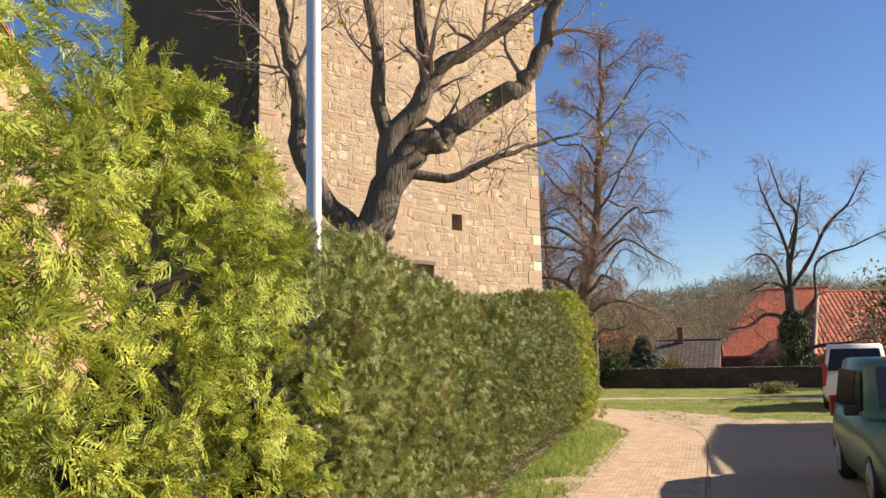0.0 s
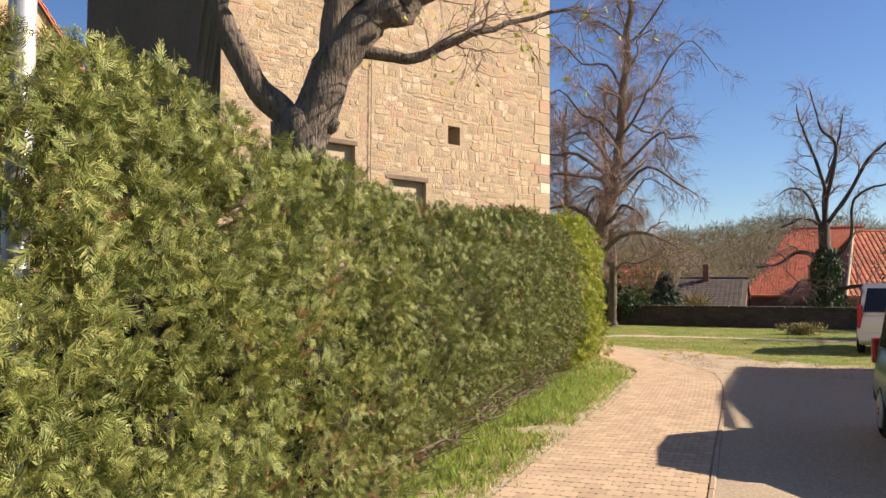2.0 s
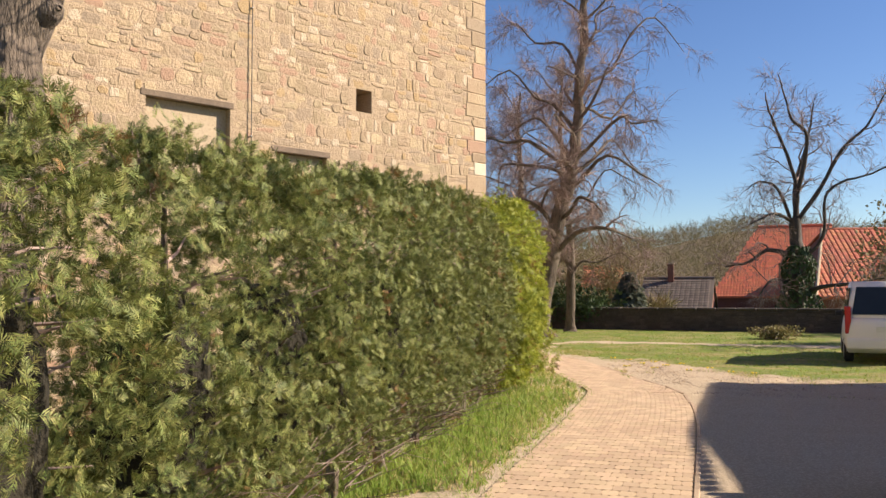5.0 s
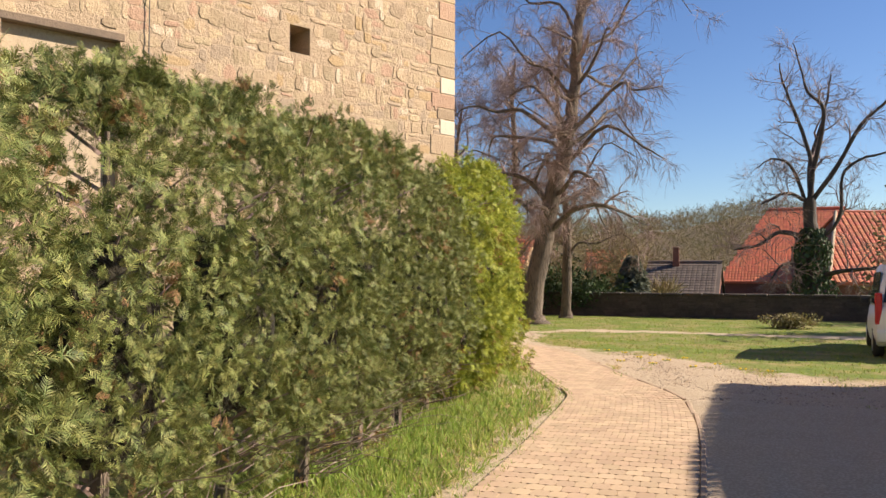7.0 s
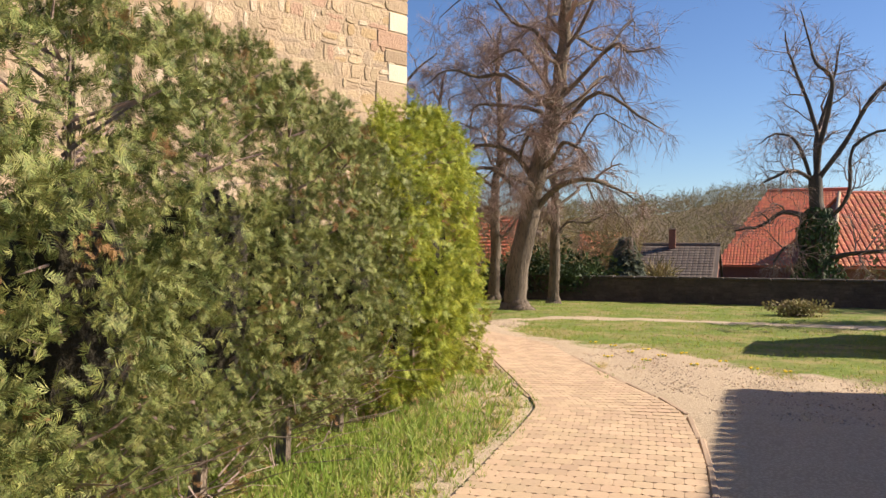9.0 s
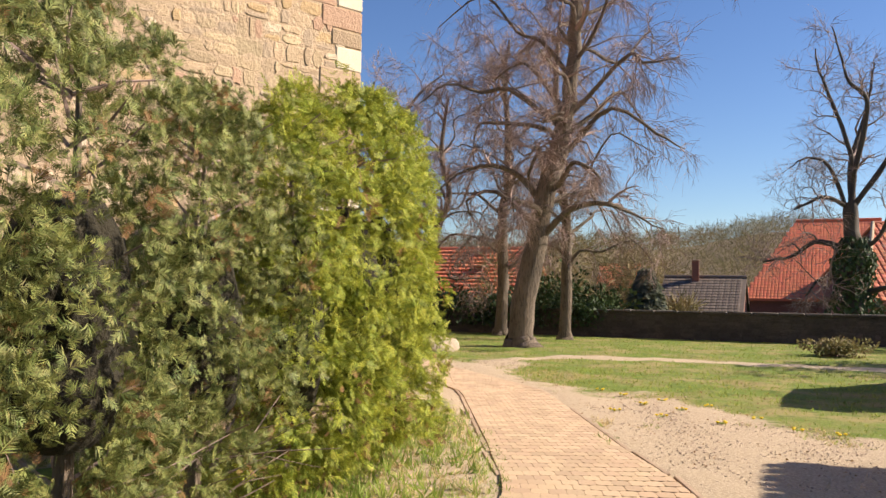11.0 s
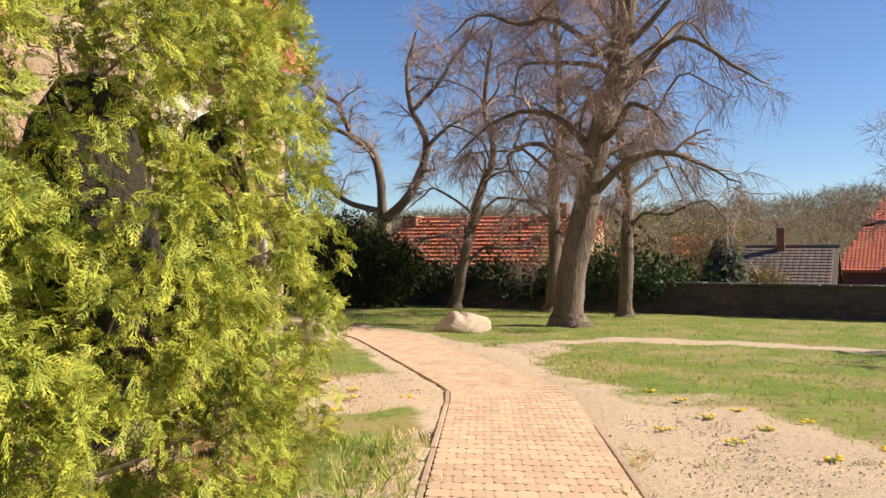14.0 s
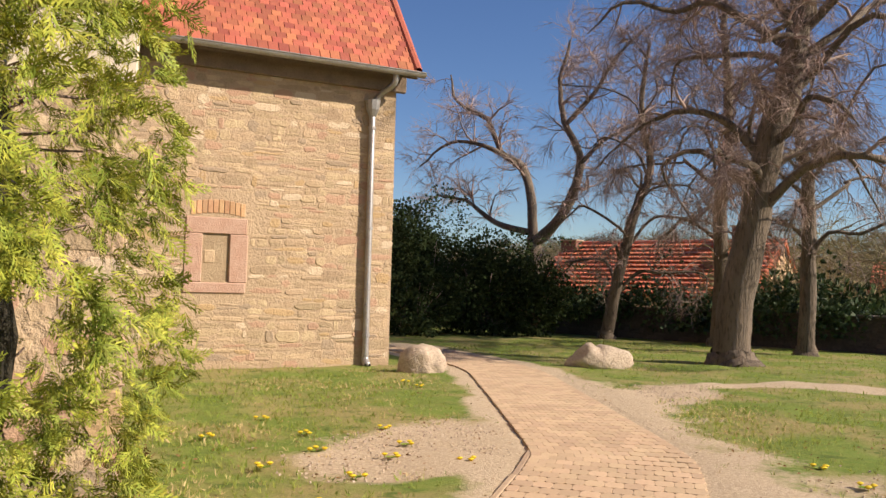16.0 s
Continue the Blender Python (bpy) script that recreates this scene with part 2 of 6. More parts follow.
def thing(name, label, category, at=(0, 0, 0), turn=0.0, group="", kind=""):
    ob = new(name)
    ob.matrix_world = pose(*at, 0, 0, turn)
    ob.empty_display_size = 0.2
    return tagged(ob, label, category, group, kind)


def box_bm(size, at=(0, 0, 0), bevel=0.0, turn=0.0, jitter=0.0, rng=None, seg=1):
    bm = bmesh.new()
    bmesh.ops.create_cube(bm, size=1)
    bmesh.ops.scale(bm, vec=size, verts=bm.verts)
    if jitter:
        for v in bm.verts:
            v.co += Vector([rng.uniform(-jitter, jitter) for _ in range(3)])
    if bevel:
        bmesh.ops.bevel(bm, geom=bm.edges[:], offset=bevel, segments=seg, affect="EDGES", profile=0.6)
    bmesh.ops.transform(bm, matrix=pose(*at, 0, 0, turn), verts=bm.verts)
    return bm


def join_vf(items):
    vs, fs, n = [], [], 0
    for v, f in items:
        vs.append(v)
        fs.append(np.asarray(f) + n)
        n += len(v)
    return np.concatenate(vs), np.concatenate(fs)


def hash01(i):
    x = np.sin(i * 12.9898) * 43758.5453
    return x - np.floor(x)


def vnoise(p, seed=0.0):
    """Smooth value noise in 0..1 at places p (n, 3)."""
    p = np.asarray(p, float)
    i, f = np.floor(p), p - np.floor(p)
    f = f * f * (3 - 2 * f)
    out = 0
    for dx in (0, 1):
        for dy in (0, 1):
            for dz in (0, 1):
                w = np.abs(1 - dx - f[:, 0]) * np.abs(1 - dy - f[:, 1]) * np.abs(1 - dz - f[:, 2])
                out = out + w * hash01((i[:, 0] + dx) * 1.7 + (i[:, 1] + dy) * 57.3 + (i[:, 2] + dz) * 113.1 + seed)
    return out


def tube(pts, radii, sides=8, lump=0.0, seed=0):
    """A tapered tube along points, as quads."""
    pts, radii = np.asarray(pts, float), np.asarray(radii, float)
    t = np.gradient(pts, axis=0)
    t /= np.linalg.norm(t, axis=1, keepdims=True) + 1e-9
    ref = np.array([0.3, 0.9, 0.1]) if abs(t[0, 2]) > 0.8 else np.array([0.05, 0.1, 1.0])
    a = np.cross(t, ref)
    a /= np.linalg.norm(a, axis=1, keepdims=True) + 1e-9
    b = np.cross(t, a)
    ang = np.linspace(0, 2 * np.pi, sides, endpoint=False)
    rad = np.repeat(radii[:, None], sides, 1)
    if lump:
        q = pts[:, None] + np.cos(ang)[None, :, None] * a[:, None] * 2 + np.sin(ang)[None, :, None] * b[:, None] * 2
        rad = rad * (1 + lump * (vnoise(q.reshape(-1, 3) * 1.6, seed).reshape(rad.shape) * 2 - 1))
    v = pts[:, None] + rad[..., None] * (np.cos(ang)[None, :, None] * a[:, None] + np.sin(ang)[None, :, None] * b[:, None])
    k, m = len(pts), sides
    i, j = np.meshgrid(np.arange(k - 1), np.arange(m), indexing="ij")
    f = np.stack([i * m + j, i * m + (j + 1) % m, (i + 1) * m + (j + 1) % m, (i + 1) * m + j], -1).reshape(-1, 4)
    cap = [[(k - 1) * m + 0, (k - 1) * m + 1, (k - 1) * m + m // 2, (k - 1) * m + m - 1]] if m > 3 else []
    return v.reshape(-1, 3), np.concatenate([f, np.array(cap, int).reshape(-1, 4)])


def smooth_line(pts, n=4):
    """More points along a polyline (Catmull-Rom)."""
    p = np.asarray(pts, float)
    p = np.vstack([2 * p[0] - p[1], p, 2 * p[-1] - p[-2]])
    out = []
    for i in range(1, len(p) - 2):
        for u in np.linspace(0, 1, n, endpoint=False):
            out.append(0.5 * (2 * p[i] + (p[i + 1] - p[i - 1]) * u + (2 * p[i - 1] - 5 * p[i] + 4 * p[i + 1] - p[i + 2]) * u**2 + (3 * p[i] - p[i - 1] - 3 * p[i + 1] + p[i + 2]) * u**3))
    out.append(p[-2])
    return np.array(out)


def twigs(starts, dirs, lens, rads, rng, droop=0.0):
    """Many thin bent three-sided twigs at once, as quads."""
    n = len(starts)
    d = dirs / (np.linalg.norm(dirs, axis=1, keepdims=True) + 1e-9)
    bend = rng.normal(0, 0.28, (n, 3)) + np.array([0, 0, -droop])
    p0 = starts
    p1 = p0 + d * lens[:, None] * 0.5
    d2 = d + bend
    d2 /= np.linalg.norm(d2, axis=1, keepdims=True)
    p2 = p1 + d2 * lens[:, None] * 0.5
    a = np.cross(d, np.array([0.31, 0.52, 0.79]))
    a /= np.linalg.norm(a, axis=1, keepdims=True) + 1e-9
    b = np.cross(d, a)
    v = []
    for p, r in ((p0, 1.0), (p1, 0.75), (p2, 0.35)):
        for k in range(3):
            g = 2 * np.pi * k / 3
            v.append(p + (rads * r)[:, None] * (math.cos(g) * a + math.sin(g) * b))
    v = np.stack(v, 1)
    base = np.arange(n)[:, None, None] * 9
    f = np.array([[r * 3 + k, r * 3 + (k + 1) % 3, r * 3 + 3 + (k + 1) % 3, r * 3 + 3 + k] for r in (0, 1) for k in range(3)])
    return v.reshape(-1, 3), (base + f[None]).reshape(-1, 4), p1, p2, d2


def scatter(templates, pos, fwd, up, size, rng):
    """Quads of small templates (made along +y, flat in xy) laid at places, along fwd with the flat side towards up."""
    f = fwd / (np.linalg.norm(fwd, axis=1, keepdims=True) + 1e-9)
    r = np.cross(f, up)
    r /= np.linalg.norm(r, axis=1, keepdims=True) + 1e-9
    u = np.cross(r, f)
    pick = rng.integers(0, len(templates), len(pos))
    items = []
    for k, (tv, tf) in enumerate(templates):
        s = np.where(pick == k)[0]
        if not len(s):
            continue
        w = size[s, None, None] * tv[None]
        v = pos[s, None] + w[..., :1] * r[s, None] + w[..., 1:2] * f[s, None] + w[..., 2:] * u[s, None]
        ff = tf[None] + (np.arange(len(s)) * len(tv))[:, None, None]
        items.append((v.reshape(-1, 3), ff.reshape(-1, tf.shape[1])))
    return join_vf(items)


def spray(rng, pairs=7, wide=0.5, sub=2, thick=0.045):
    """A flat fan of scale leaves: a stem with side shoots, each a thin lens with smaller lenses."""
    V, Fq = [], []

    def leaf(p, a, ln, th, z0, dz):
        dx, dy = math.sin(a), math.cos(a)
        n = len(V)
        V.extend([(p[0] + dy * th * .8, p[1] - dx * th * .8, z0), (p[0] + dx * ln, p[1] + dy * ln, z0 + dz), (p[0] + dx * ln * .3 - dy * th * 1.2, p[1] + dy * ln * .3 + dx * th * 1.2, z0 + dz * .3)])
        Fq.append((n, n + 1, n + 2))

    leaf((0, 0), 0, 1.0, thick * 0.7, 0, -0.12)
    for i in range(pairs):
        y = 0.08 + 0.84 * i / pairs
        ln = wide * (1 - 0.75 * (i / pairs)) * rng.uniform(0.75, 1.15)
        for sgn in (-1, 1):
            a = sgn * rng.uniform(0.55, 0.95)
            z0 = -0.12 * y * y
            dz = -rng.uniform(0.02, 0.2) * ln
            leaf((0, y), a, ln, thick, z0, dz)
            for k in range(sub):
                q = (k + 1) / (sub + 1)
                leaf((math.sin(a) * ln * q, y + math.cos(a) * ln * q), a - sgn * rng.uniform(0.5, 0.8), ln * 0.42, thick * 0.75, z0 + dz * q, -0.02)
    return np.array(V), np.array(Fq)


rng = np.random.default_rng(7)
SPRAYS = [spray(rng, 7, 0.46, 1, 0.03) for _ in range(5)]
SPRAYS_Y = [spray(rng, 7, 0.6, 0, 0.036) for _ in range(5)]
STROKE = [(np.array([(-w_, 0, 0), (w_, 0, 0), (b_ + w_ * .3, 1, .1), (b_ - w_ * .3, 1, .1)]), np.array([(0, 1, 2, 3)])) for w_, b_ in ((.03, .1), (.022, -.15), (.04, .02))]
LEAF = [(np.array([(0, 0, 0), (.34, .45, .06), (0, 1, -.1), (-.34, .45, .06)]), np.array([(0, 1, 2, 3)]))]

# ---- ground ----
D = Vector((0.486, 0.874, 0.0)).normalized()   # along the church walls
NRM = Vector((D.y, -D.x, 0.0))                 # out of the church walls
CENTRE = smooth_line([(-0.8, -6, 0), (-0.8, 4, 0), (-0.8, 12, 0), (-0.8, 18, 0), (-0.93, 20.9, 0), (-1.12, 21.9, 0), (-1.62, 23.2, 0), (-2.72, 26.1, 0), (-3.2, 27.35, 0), (-3.55, 28.0, 0), (-4.7, 29.5, 0), (-6.3, 31.55, 0), (-8.0, 33.6, 0), (-9.9, 35.0, 0), (-12.5, 36.6, 0)], 6)[:, :2]
HALF = 0.64


def half_at(y):
    return np.interp(y, [19.5, 23.5], [0.78, 0.64])



def along_path(p):
    """Distance from the paved path's centre line, and the length along it."""
    best, where, total = np.full(len(p), 1e9), np.zeros(len(p)), 0.0
    for a, b in zip(CENTRE[:-1], CENTRE[1:]):
        ab = b - a
        ln = np.linalg.norm(ab)
        u = np.clip(((p - a) @ ab) / ln**2, 0, 1)
        dist = np.linalg.norm(p - (a + u[:, None] * ab), axis=1)
        m = dist < best
        best[m], where[m] = dist[m], total + u[m] * ln
        total += ln
    return best, where


def height(x, y):
    """Level churchyard, then a valley behind the boundary wall and a wooded hill."""
    drop = np.clip((y - 46.5 + 0.11 * (x + 5)) / 14, 0, 1)
    h = -2.6 * drop * drop * (3 - 2 * drop)
    far = np.clip((y - 130) / 190, 0, 1)
    hill = 20.5 + 0.03 * np.clip(x + 20, -400, 60) + 2.2 * np.sin(x * 0.045 + 1) + 1.3 * np.sin(x * 0.11)
    return h + far * far * (3 - 2 * far) * np.clip(hill, 8, 60)


xs = np.unique(np.concatenate([np.linspace(-1500, -60, 16), np.linspace(-60, -14, 24), np.arange(-14, 9, 0.16), np.linspace(9, 60, 24), np.linspace(60, 1500, 16)]))
ys = np.unique(np.concatenate([np.linspace(-900, -10, 10), np.linspace(-10, 8, 30), np.arange(8, 47, 0.16), np.linspace(47, 130, 40), np.linspace(130, 420, 40), np.linspace(420, 2500, 8)]))
gx, gy = np.meshgrid(xs, ys)
gz = height(gx, gy)
flat = np.stack([gx.ravel(), gy.ravel()], 1)
pd, _ = along_path(flat)
near = (flat[:, 1] < 45) & (np.abs(flat[:, 0]) < 14)
q3 = np.column_stack([flat, np.zeros(len(flat))])
nz = vnoise(q3 * 0.9) * 0.6 + vnoise(q3 * 3.1, 5) * 0.4
gz = gz + np.where(near, (vnoise(q3 * 2.3, 9) - 0.5) * 0.05 * np.clip((pd - half_at(flat[:, 1])) / 0.5, 0, 1) - 0.02 * (pd < half_at(flat[:, 1]) - 0.12), 0).reshape(gz.shape)
gz = gz + np.where(near & (pd > half_at(flat[:, 1]) + 0.04), 0.014 * np.clip(1.2 - (pd - half_at(flat[:, 1])), 0, 1), 0).reshape(gz.shape)
# bare, trodden earth: the gravel yard beside the paving, the track over the lawn and the patch at the path's bend
edge = np.interp(flat[:, 0], [-4.6, -3.9, -2.0, -0.6, 0.1, 0.75, 3.0, 9], [32.6, 30.4, 28.0, 27.5, 26.3, 25.0, 24.6, 24.5])
bare = np.clip((edge - flat[:, 1]) / 2.0 + 0.5, 0, 1) * (flat[:, 0] > np.interp(flat[:, 1], CENTRE[:, 1], CENTRE[:, 0]))
track = np.interp(flat[:, 0], [-5.2, -4.7, -3.9, -1.7, 0.8, 4, 8], [32.5, 33.9, 35.1, 35.7, 35.1, 34.8, 34.0])
bare = np.maximum(bare, (np.clip(1.25 - np.abs(flat[:, 1] - track) / 0.55, 0, 1) * (flat[:, 0] > -5.3)))
bare = np.maximum(bare, np.clip(1.4 - np.hypot((flat[:, 0] + 4.75) / 0.9, (flat[:, 1] - 27.6) / 1.5), 0, 1))
bare = np.maximum(bare, np.clip(1.4 - np.hypot((flat[:, 0] + 4.75) / 0.7, (flat[:, 1] - 32.3) / 1.5), 0, 1))
bare = np.maximum(bare, np.clip(1.25 - (pd - half_at(flat[:, 1])) / 0.4, 0, 0.85))
bare = np.maximum(bare, 0.42 * np.clip(1.2 - np.abs(flat[:, 0] + 2.6 + 0.0686 * (flat[:, 1] - 22)) / 0.7, 0, 1) * (flat[:, 1] < 24.5))
bare = np.clip(bare * 1.25 + (nz - 0.5) * 1.3 * (bare > 0.02), 0, 1) * near
nx_, ny_ = len(xs), len(ys)
ii, jj = np.meshgrid(np.arange(ny_ - 1), np.arange(nx_ - 1), indexing="ij")
quads = np.stack([ii * nx_ + jj, ii * nx_ + jj + 1, (ii + 1) * nx_ + jj + 1, (ii + 1) * nx_ + jj], -1).reshape(-1, 4)


def ground_material():
    m = bpy.data.materials.new("churchyard_ground")
    m.use_nodes = True
    nt = m.node_tree
    p = nt.nodes["Principled BSDF"]
    at = nt.nodes.new("ShaderNodeAttribute")
    at.attribute_name = "bare"
    fine, mid, big = noise_fac(nt, 55, 5, 0.7), noise_fac(nt, 9, 5, 0.65), noise_fac(nt, 0.8, 4)
    grass = mix_node(nt, "MIX", ramp(nt, mid, 0.35, 0.7), (0.13, 0.195, 0.032), (0.20, 0.24, 0.05))
    grass = mix_node(nt, "MIX", ramp(nt, big, 0.44, 0.60), grass, (0.29, 0.245, 0.10))
    grass = mix_node(nt, "MIX", ramp(nt, noise_fac(nt, 2.6, 5, 0.7), 0.54, 0.66), grass, (0.09, 0.135, 0.025))
    grass = mix_node(nt, "MIX", ramp(nt, fine, 0.5, 0.75), grass, (0.07, 0.09, 0.02))
    earth = mix_node(nt, "MIX", ramp(nt, mid, 0.35, 0.65), (0.53, 0.43, 0.30), (0.46, 0.37, 0.25))
    earth = mix_node(nt, "MIX", ramp(nt, fine, 0.52, 0.68), earth, (0.58, 0.48, 0.36))
    vor = nt.nodes.new("ShaderNodeTexVoronoi")
    vor.inputs["Scale"].default_value = 38
    g = nt.nodes.new("ShaderNodeNewGeometry")
    nt.links.new(g.outputs["Position"], vor.inputs["Vector"])
    earth = mix_node(nt, "MIX", ramp(nt, vor.outputs["Distance"], 0.35, 0.6), earth, (0.41, 0.325, 0.225))
    add = nt.nodes.new("ShaderNodeMath")
    add.operation = "MULTIPLY_ADD"
    nt.links.new(mid, add.inputs[0])
    add.inputs[1].default_value = 0.7
    nt.links.new(at.outputs["Fac"], add.inputs[2])
    col = mix_node(nt, "MIX", ramp(nt, add.outputs[0], 0.68, 0.98), grass, earth)
    # leaf-strewn woodland floor on the far hill
    xyz = nt.nodes.new("ShaderNodeSeparateXYZ")
    nt.links.new(g.outputs["Position"], xyz.inputs[0])
    col = mix_node(nt, "MIX", ramp(nt, xyz.outputs["Y"], 115, 150), col, (0.17, 0.13, 0.08))
    nt.links.new(col, p.inputs["Base Color"])
    p.inputs["Roughness"].default_value = 0.95
    p.inputs["Specular IOR Level"].default_value = 0.2
    bn = nt.nodes.new("ShaderNodeBump")
    bn.inputs["Strength"].default_value, bn.inputs["Distance"].default_value = 0.7, 0.02
    nt.links.new(fine, bn.inputs["Height"])
    nt.links.new(bn.outputs[0], p.inputs["Normal"])
    return m


ground = new("ground", mesh_np("ground", np.column_stack([gx.ravel(), gy.ravel(), gz.ravel()]), quads, ground_material(), True))
attr = ground.data.attributes.new("bare", "FLOAT", "POINT")
attr.data.foreach_set("value", bare.astype(np.float32))
tagged(ground, "patchy spring lawn with trodden gravelly earth", "ground", kind="structure")


# ---- rubble stone walls ----
def rubble(width, z0, z1, holes, seed, course=0.19, size=(0.2, 0.5)):
    """Stones of a wall face: (s, z, w, h, chance); s runs along the wall. Short runs of uneven courses, so that no course goes far."""
    r = random.Random(seed)
    out, left = [], 0.0
    while left < width - 0.01:
        right = min(left + r.uniform(0.5, 1.5), width)
        if width - right < 0.35:
            right = width
        z = z0
        while z < z1 - 0.05:
            h = min(course * r.choice((0.55, 0.75, 0.9, 1.0, 1.15, 1.5)) * r.uniform(0.9, 1.1), z1 - z)
            s = left - (r.uniform(0, 0.07) if left > 0 else 0)
            stop = right + (r.uniform(-0.02, 0.06) if right < width else 0)
            while s < stop - 0.03:
                w = min(r.uniform(*size) * r.choice((0.6, 1, 1, 1.2)) * (1 if h < course else 0.85), stop - s)
                if stop - s - w < 0.08:
                    w = stop - s
                if r.random() < 0.3 and w > 0.2 and h > course * 0.9:
                    q = r.uniform(0.35, 0.65)
                    parts = [(s, z, w, h * q), (s, z + h * q, w, h * (1 - q))]
                else:
                    parts = [(s, z, w, h)]
                for a, b, c, e in parts:
                    if not any(a < x1 and a + c > x0 and b < y1 and b + e > y0 for x0, x1, y0, y1 in holes):
                        out.append((a, b, c, e, r.random()))
                s += w
            z += h
        left = right
    return out


def stone_vf(s, z, w, h, r, seed):
    """One weathered stone at its own origin: a rounded, uneven outline that rises from the mortar to a slightly bulged face along +y."""
    g = np.random.default_rng(seed)
    n = 10
    an = np.linspace(0, 2 * np.pi, n, endpoint=False) + g.normal(0, 0.1, n) + 0.3
    e = g.uniform(2.8, 7)
    k = (np.abs(np.cos(an)) ** e + np.abs(np.sin(an)) ** e) ** (-1 / e)
    # the joints run unevenly with their place on the wall, so neighbours still fit
    wav = np.array([math.sin(s * 3.1 + z * 1.7), math.sin(s * 2.3 - z * 2.9 + 1)]) * np.array([0.02, 0.028])
    gap = g.uniform(0.001, 0.010)
    ox = np.cos(an) * k * (w / 2 - gap) * (1 + g.normal(0, 0.05, n)) + wav[0]
    oz = np.sin(an) * k * (h / 2 - gap) * (1 + g.normal(0, 0.08, n)) + wav[1]
    lean = g.normal(0, 0.045)
    ox, oz = ox - lean * oz, oz + lean * ox
    pr = 0.001 + 0.011 * r ** 3
    inn = np.array([max(0.5, 1 - 0.022 / w), max(0.5, 1 - 0.024 / h)])
    mx, mz = wav
    outer = np.column_stack([ox, np.full(n, -0.004), oz])
    front = np.column_stack([mx + (ox - mx) * inn[0], pr + g.normal(0, 0.0022, n), mz + (oz - mz) * inn[1]])
    mid_p = np.array([[mx - w * 0.16, pr + 0.003 * g.random(), mz], [mx + w * 0.16, pr + 0.003 * g.random(), mz]])
    f = [(i, (i + 1) % n, n + (i + 1) % n, n + i) for i in range(n)]
    c0, c1 = 2 * n, 2 * n + 1
    for i in range(0, n, 2):
        a, b, c = n + i, n + (i + 1) % n, n + (i + 2) % n
        f.append((a, b, c, c0 if front[(i + 1) % n, 0] < mx else c1))
    ends = [i for i in range(0, n, 2)]
    side = [front[(i + 1) % n, 0] < mx for i in ends]
    for q in range(5):
        if side[q] != side[(q + 1) % 5]:
            v0 = n + (ends[q] + 2) % n
            p0, p1 = (c0, c1) if side[q] else (c1, c0)
            f.append((v0, p1, p0, v0))
    quads_ = [q[::-1] for q in f if len(set(q)) == 4]
    tri_ = [q[::-1] for q in f if len(set(q)) == 3]
    verts = np.vstack([outer, front, mid_p])
    extra = []
    for q in tri_:
        q = list(dict.fromkeys(q))
        verts = np.vstack([verts, (verts[q[0]] + verts[q[1]]) / 2])
        extra.append((q[0], len(verts) - 1, q[1], q[2]))
    return verts, np.array(quads_ + extra)


def stone_face(owner, origin, along, out, width, z0, z1, holes, seed, single, course=0.19, size=(0.2, 0.5)):
    """Lays stones on a wall face; those for which single() holds are objects of their own."""
    rot = np.array([along, out, (0, 0, 1)])      # rows: local axes
    org = np.array(origin, float)
    rest, count = [], 0
    for k, (s, z, w, h, r) in enumerate(rubble(width, z0, z1, holes, seed, course, size=size)):
        v, f = stone_vf(s, z, w, h, r, seed * 1000 + k)
        place = org + rot[0] * (s + w / 2) + np.array([0, 0, z + h / 2])
        if count < 300 and single(s, z):
            ob = new("stone", mesh_np("stone", v @ rot, f, STONE))
            ob.location = place
            ob.parent = owner
            count += 1
        else:
            rest.append((v @ rot + place, f))
    ob = part_np("stonework", join_vf(rest), STONE_I, owner)
    tagged(ob, kind="stuff")


def slab_wall(name, a, b, z0, z1, thick, mat, label, holes=(), kind="structure", category="wall"):
    """A thick wall from a to b (faces on its right side), with rectangular openings (s0, s1, z0, z1) through it."""
    a, b = Vector((*a, 0)), Vector((*b, 0))
    ln = (b - a).length
    al = (b - a).normalized()
    bm = bmesh.new()
    ss = sorted({0, ln, *[h[0] for h in holes], *[h[1] for h in holes]})
    zs = sorted({z0, z1, *[h[2] for h in holes], *[h[3] for h in holes]})
    back = Vector((-al.y, al.x, 0)) * thick

    def solid(i, j):
        if not (0 <= i < len(ss) - 1 and 0 <= j < len(zs) - 1):
            return False
        s, z = (ss[i] + ss[i + 1]) / 2, (zs[j] + zs[j + 1]) / 2
        return not any(h[0] < s < h[1] and h[2] < z < h[3] for h in holes)

    def face(*pts):
        bm.faces.new([bm.verts.new(p) for p in pts])

    def at(s, z, t):
        return a + al * s + back * t + Vector((0, 0, z))
    for i in range(len(ss) - 1):
        for j in range(len(zs) - 1):
            if not solid(i, j):
                continue
            s0, s1, y0, y1 = ss[i], ss[i + 1], zs[j], zs[j + 1]
            face(at(s0, y0, 0), at(s1, y0, 0), at(s1, y1, 0), at(s0, y1, 0))
            face(at(s1, y0, 1), at(s0, y0, 1), at(s0, y1, 1), at(s1, y1, 1))
            for di, dj, e in ((-1, 0, (s0, y0, s0, y1)), (1, 0, (s1, y1, s1, y0)), (0, -1, (s1, y0, s0, y0)), (0, 1, (s0, y1, s1, y1))):
                if not solid(i + di, j + dj):
                    face(at(e[0], e[1], 0), at(e[2], e[3], 0), at(e[2], e[3], 1), at(e[0], e[1], 1))
    bmesh.ops.remove_doubles(bm, verts=bm.verts, dist=0.0005)
    bmesh.ops.recalc_face_normals(bm, faces=bm.faces)
    ob = part(name, bm, mat)
    return tagged(ob, label, category, kind=kind)


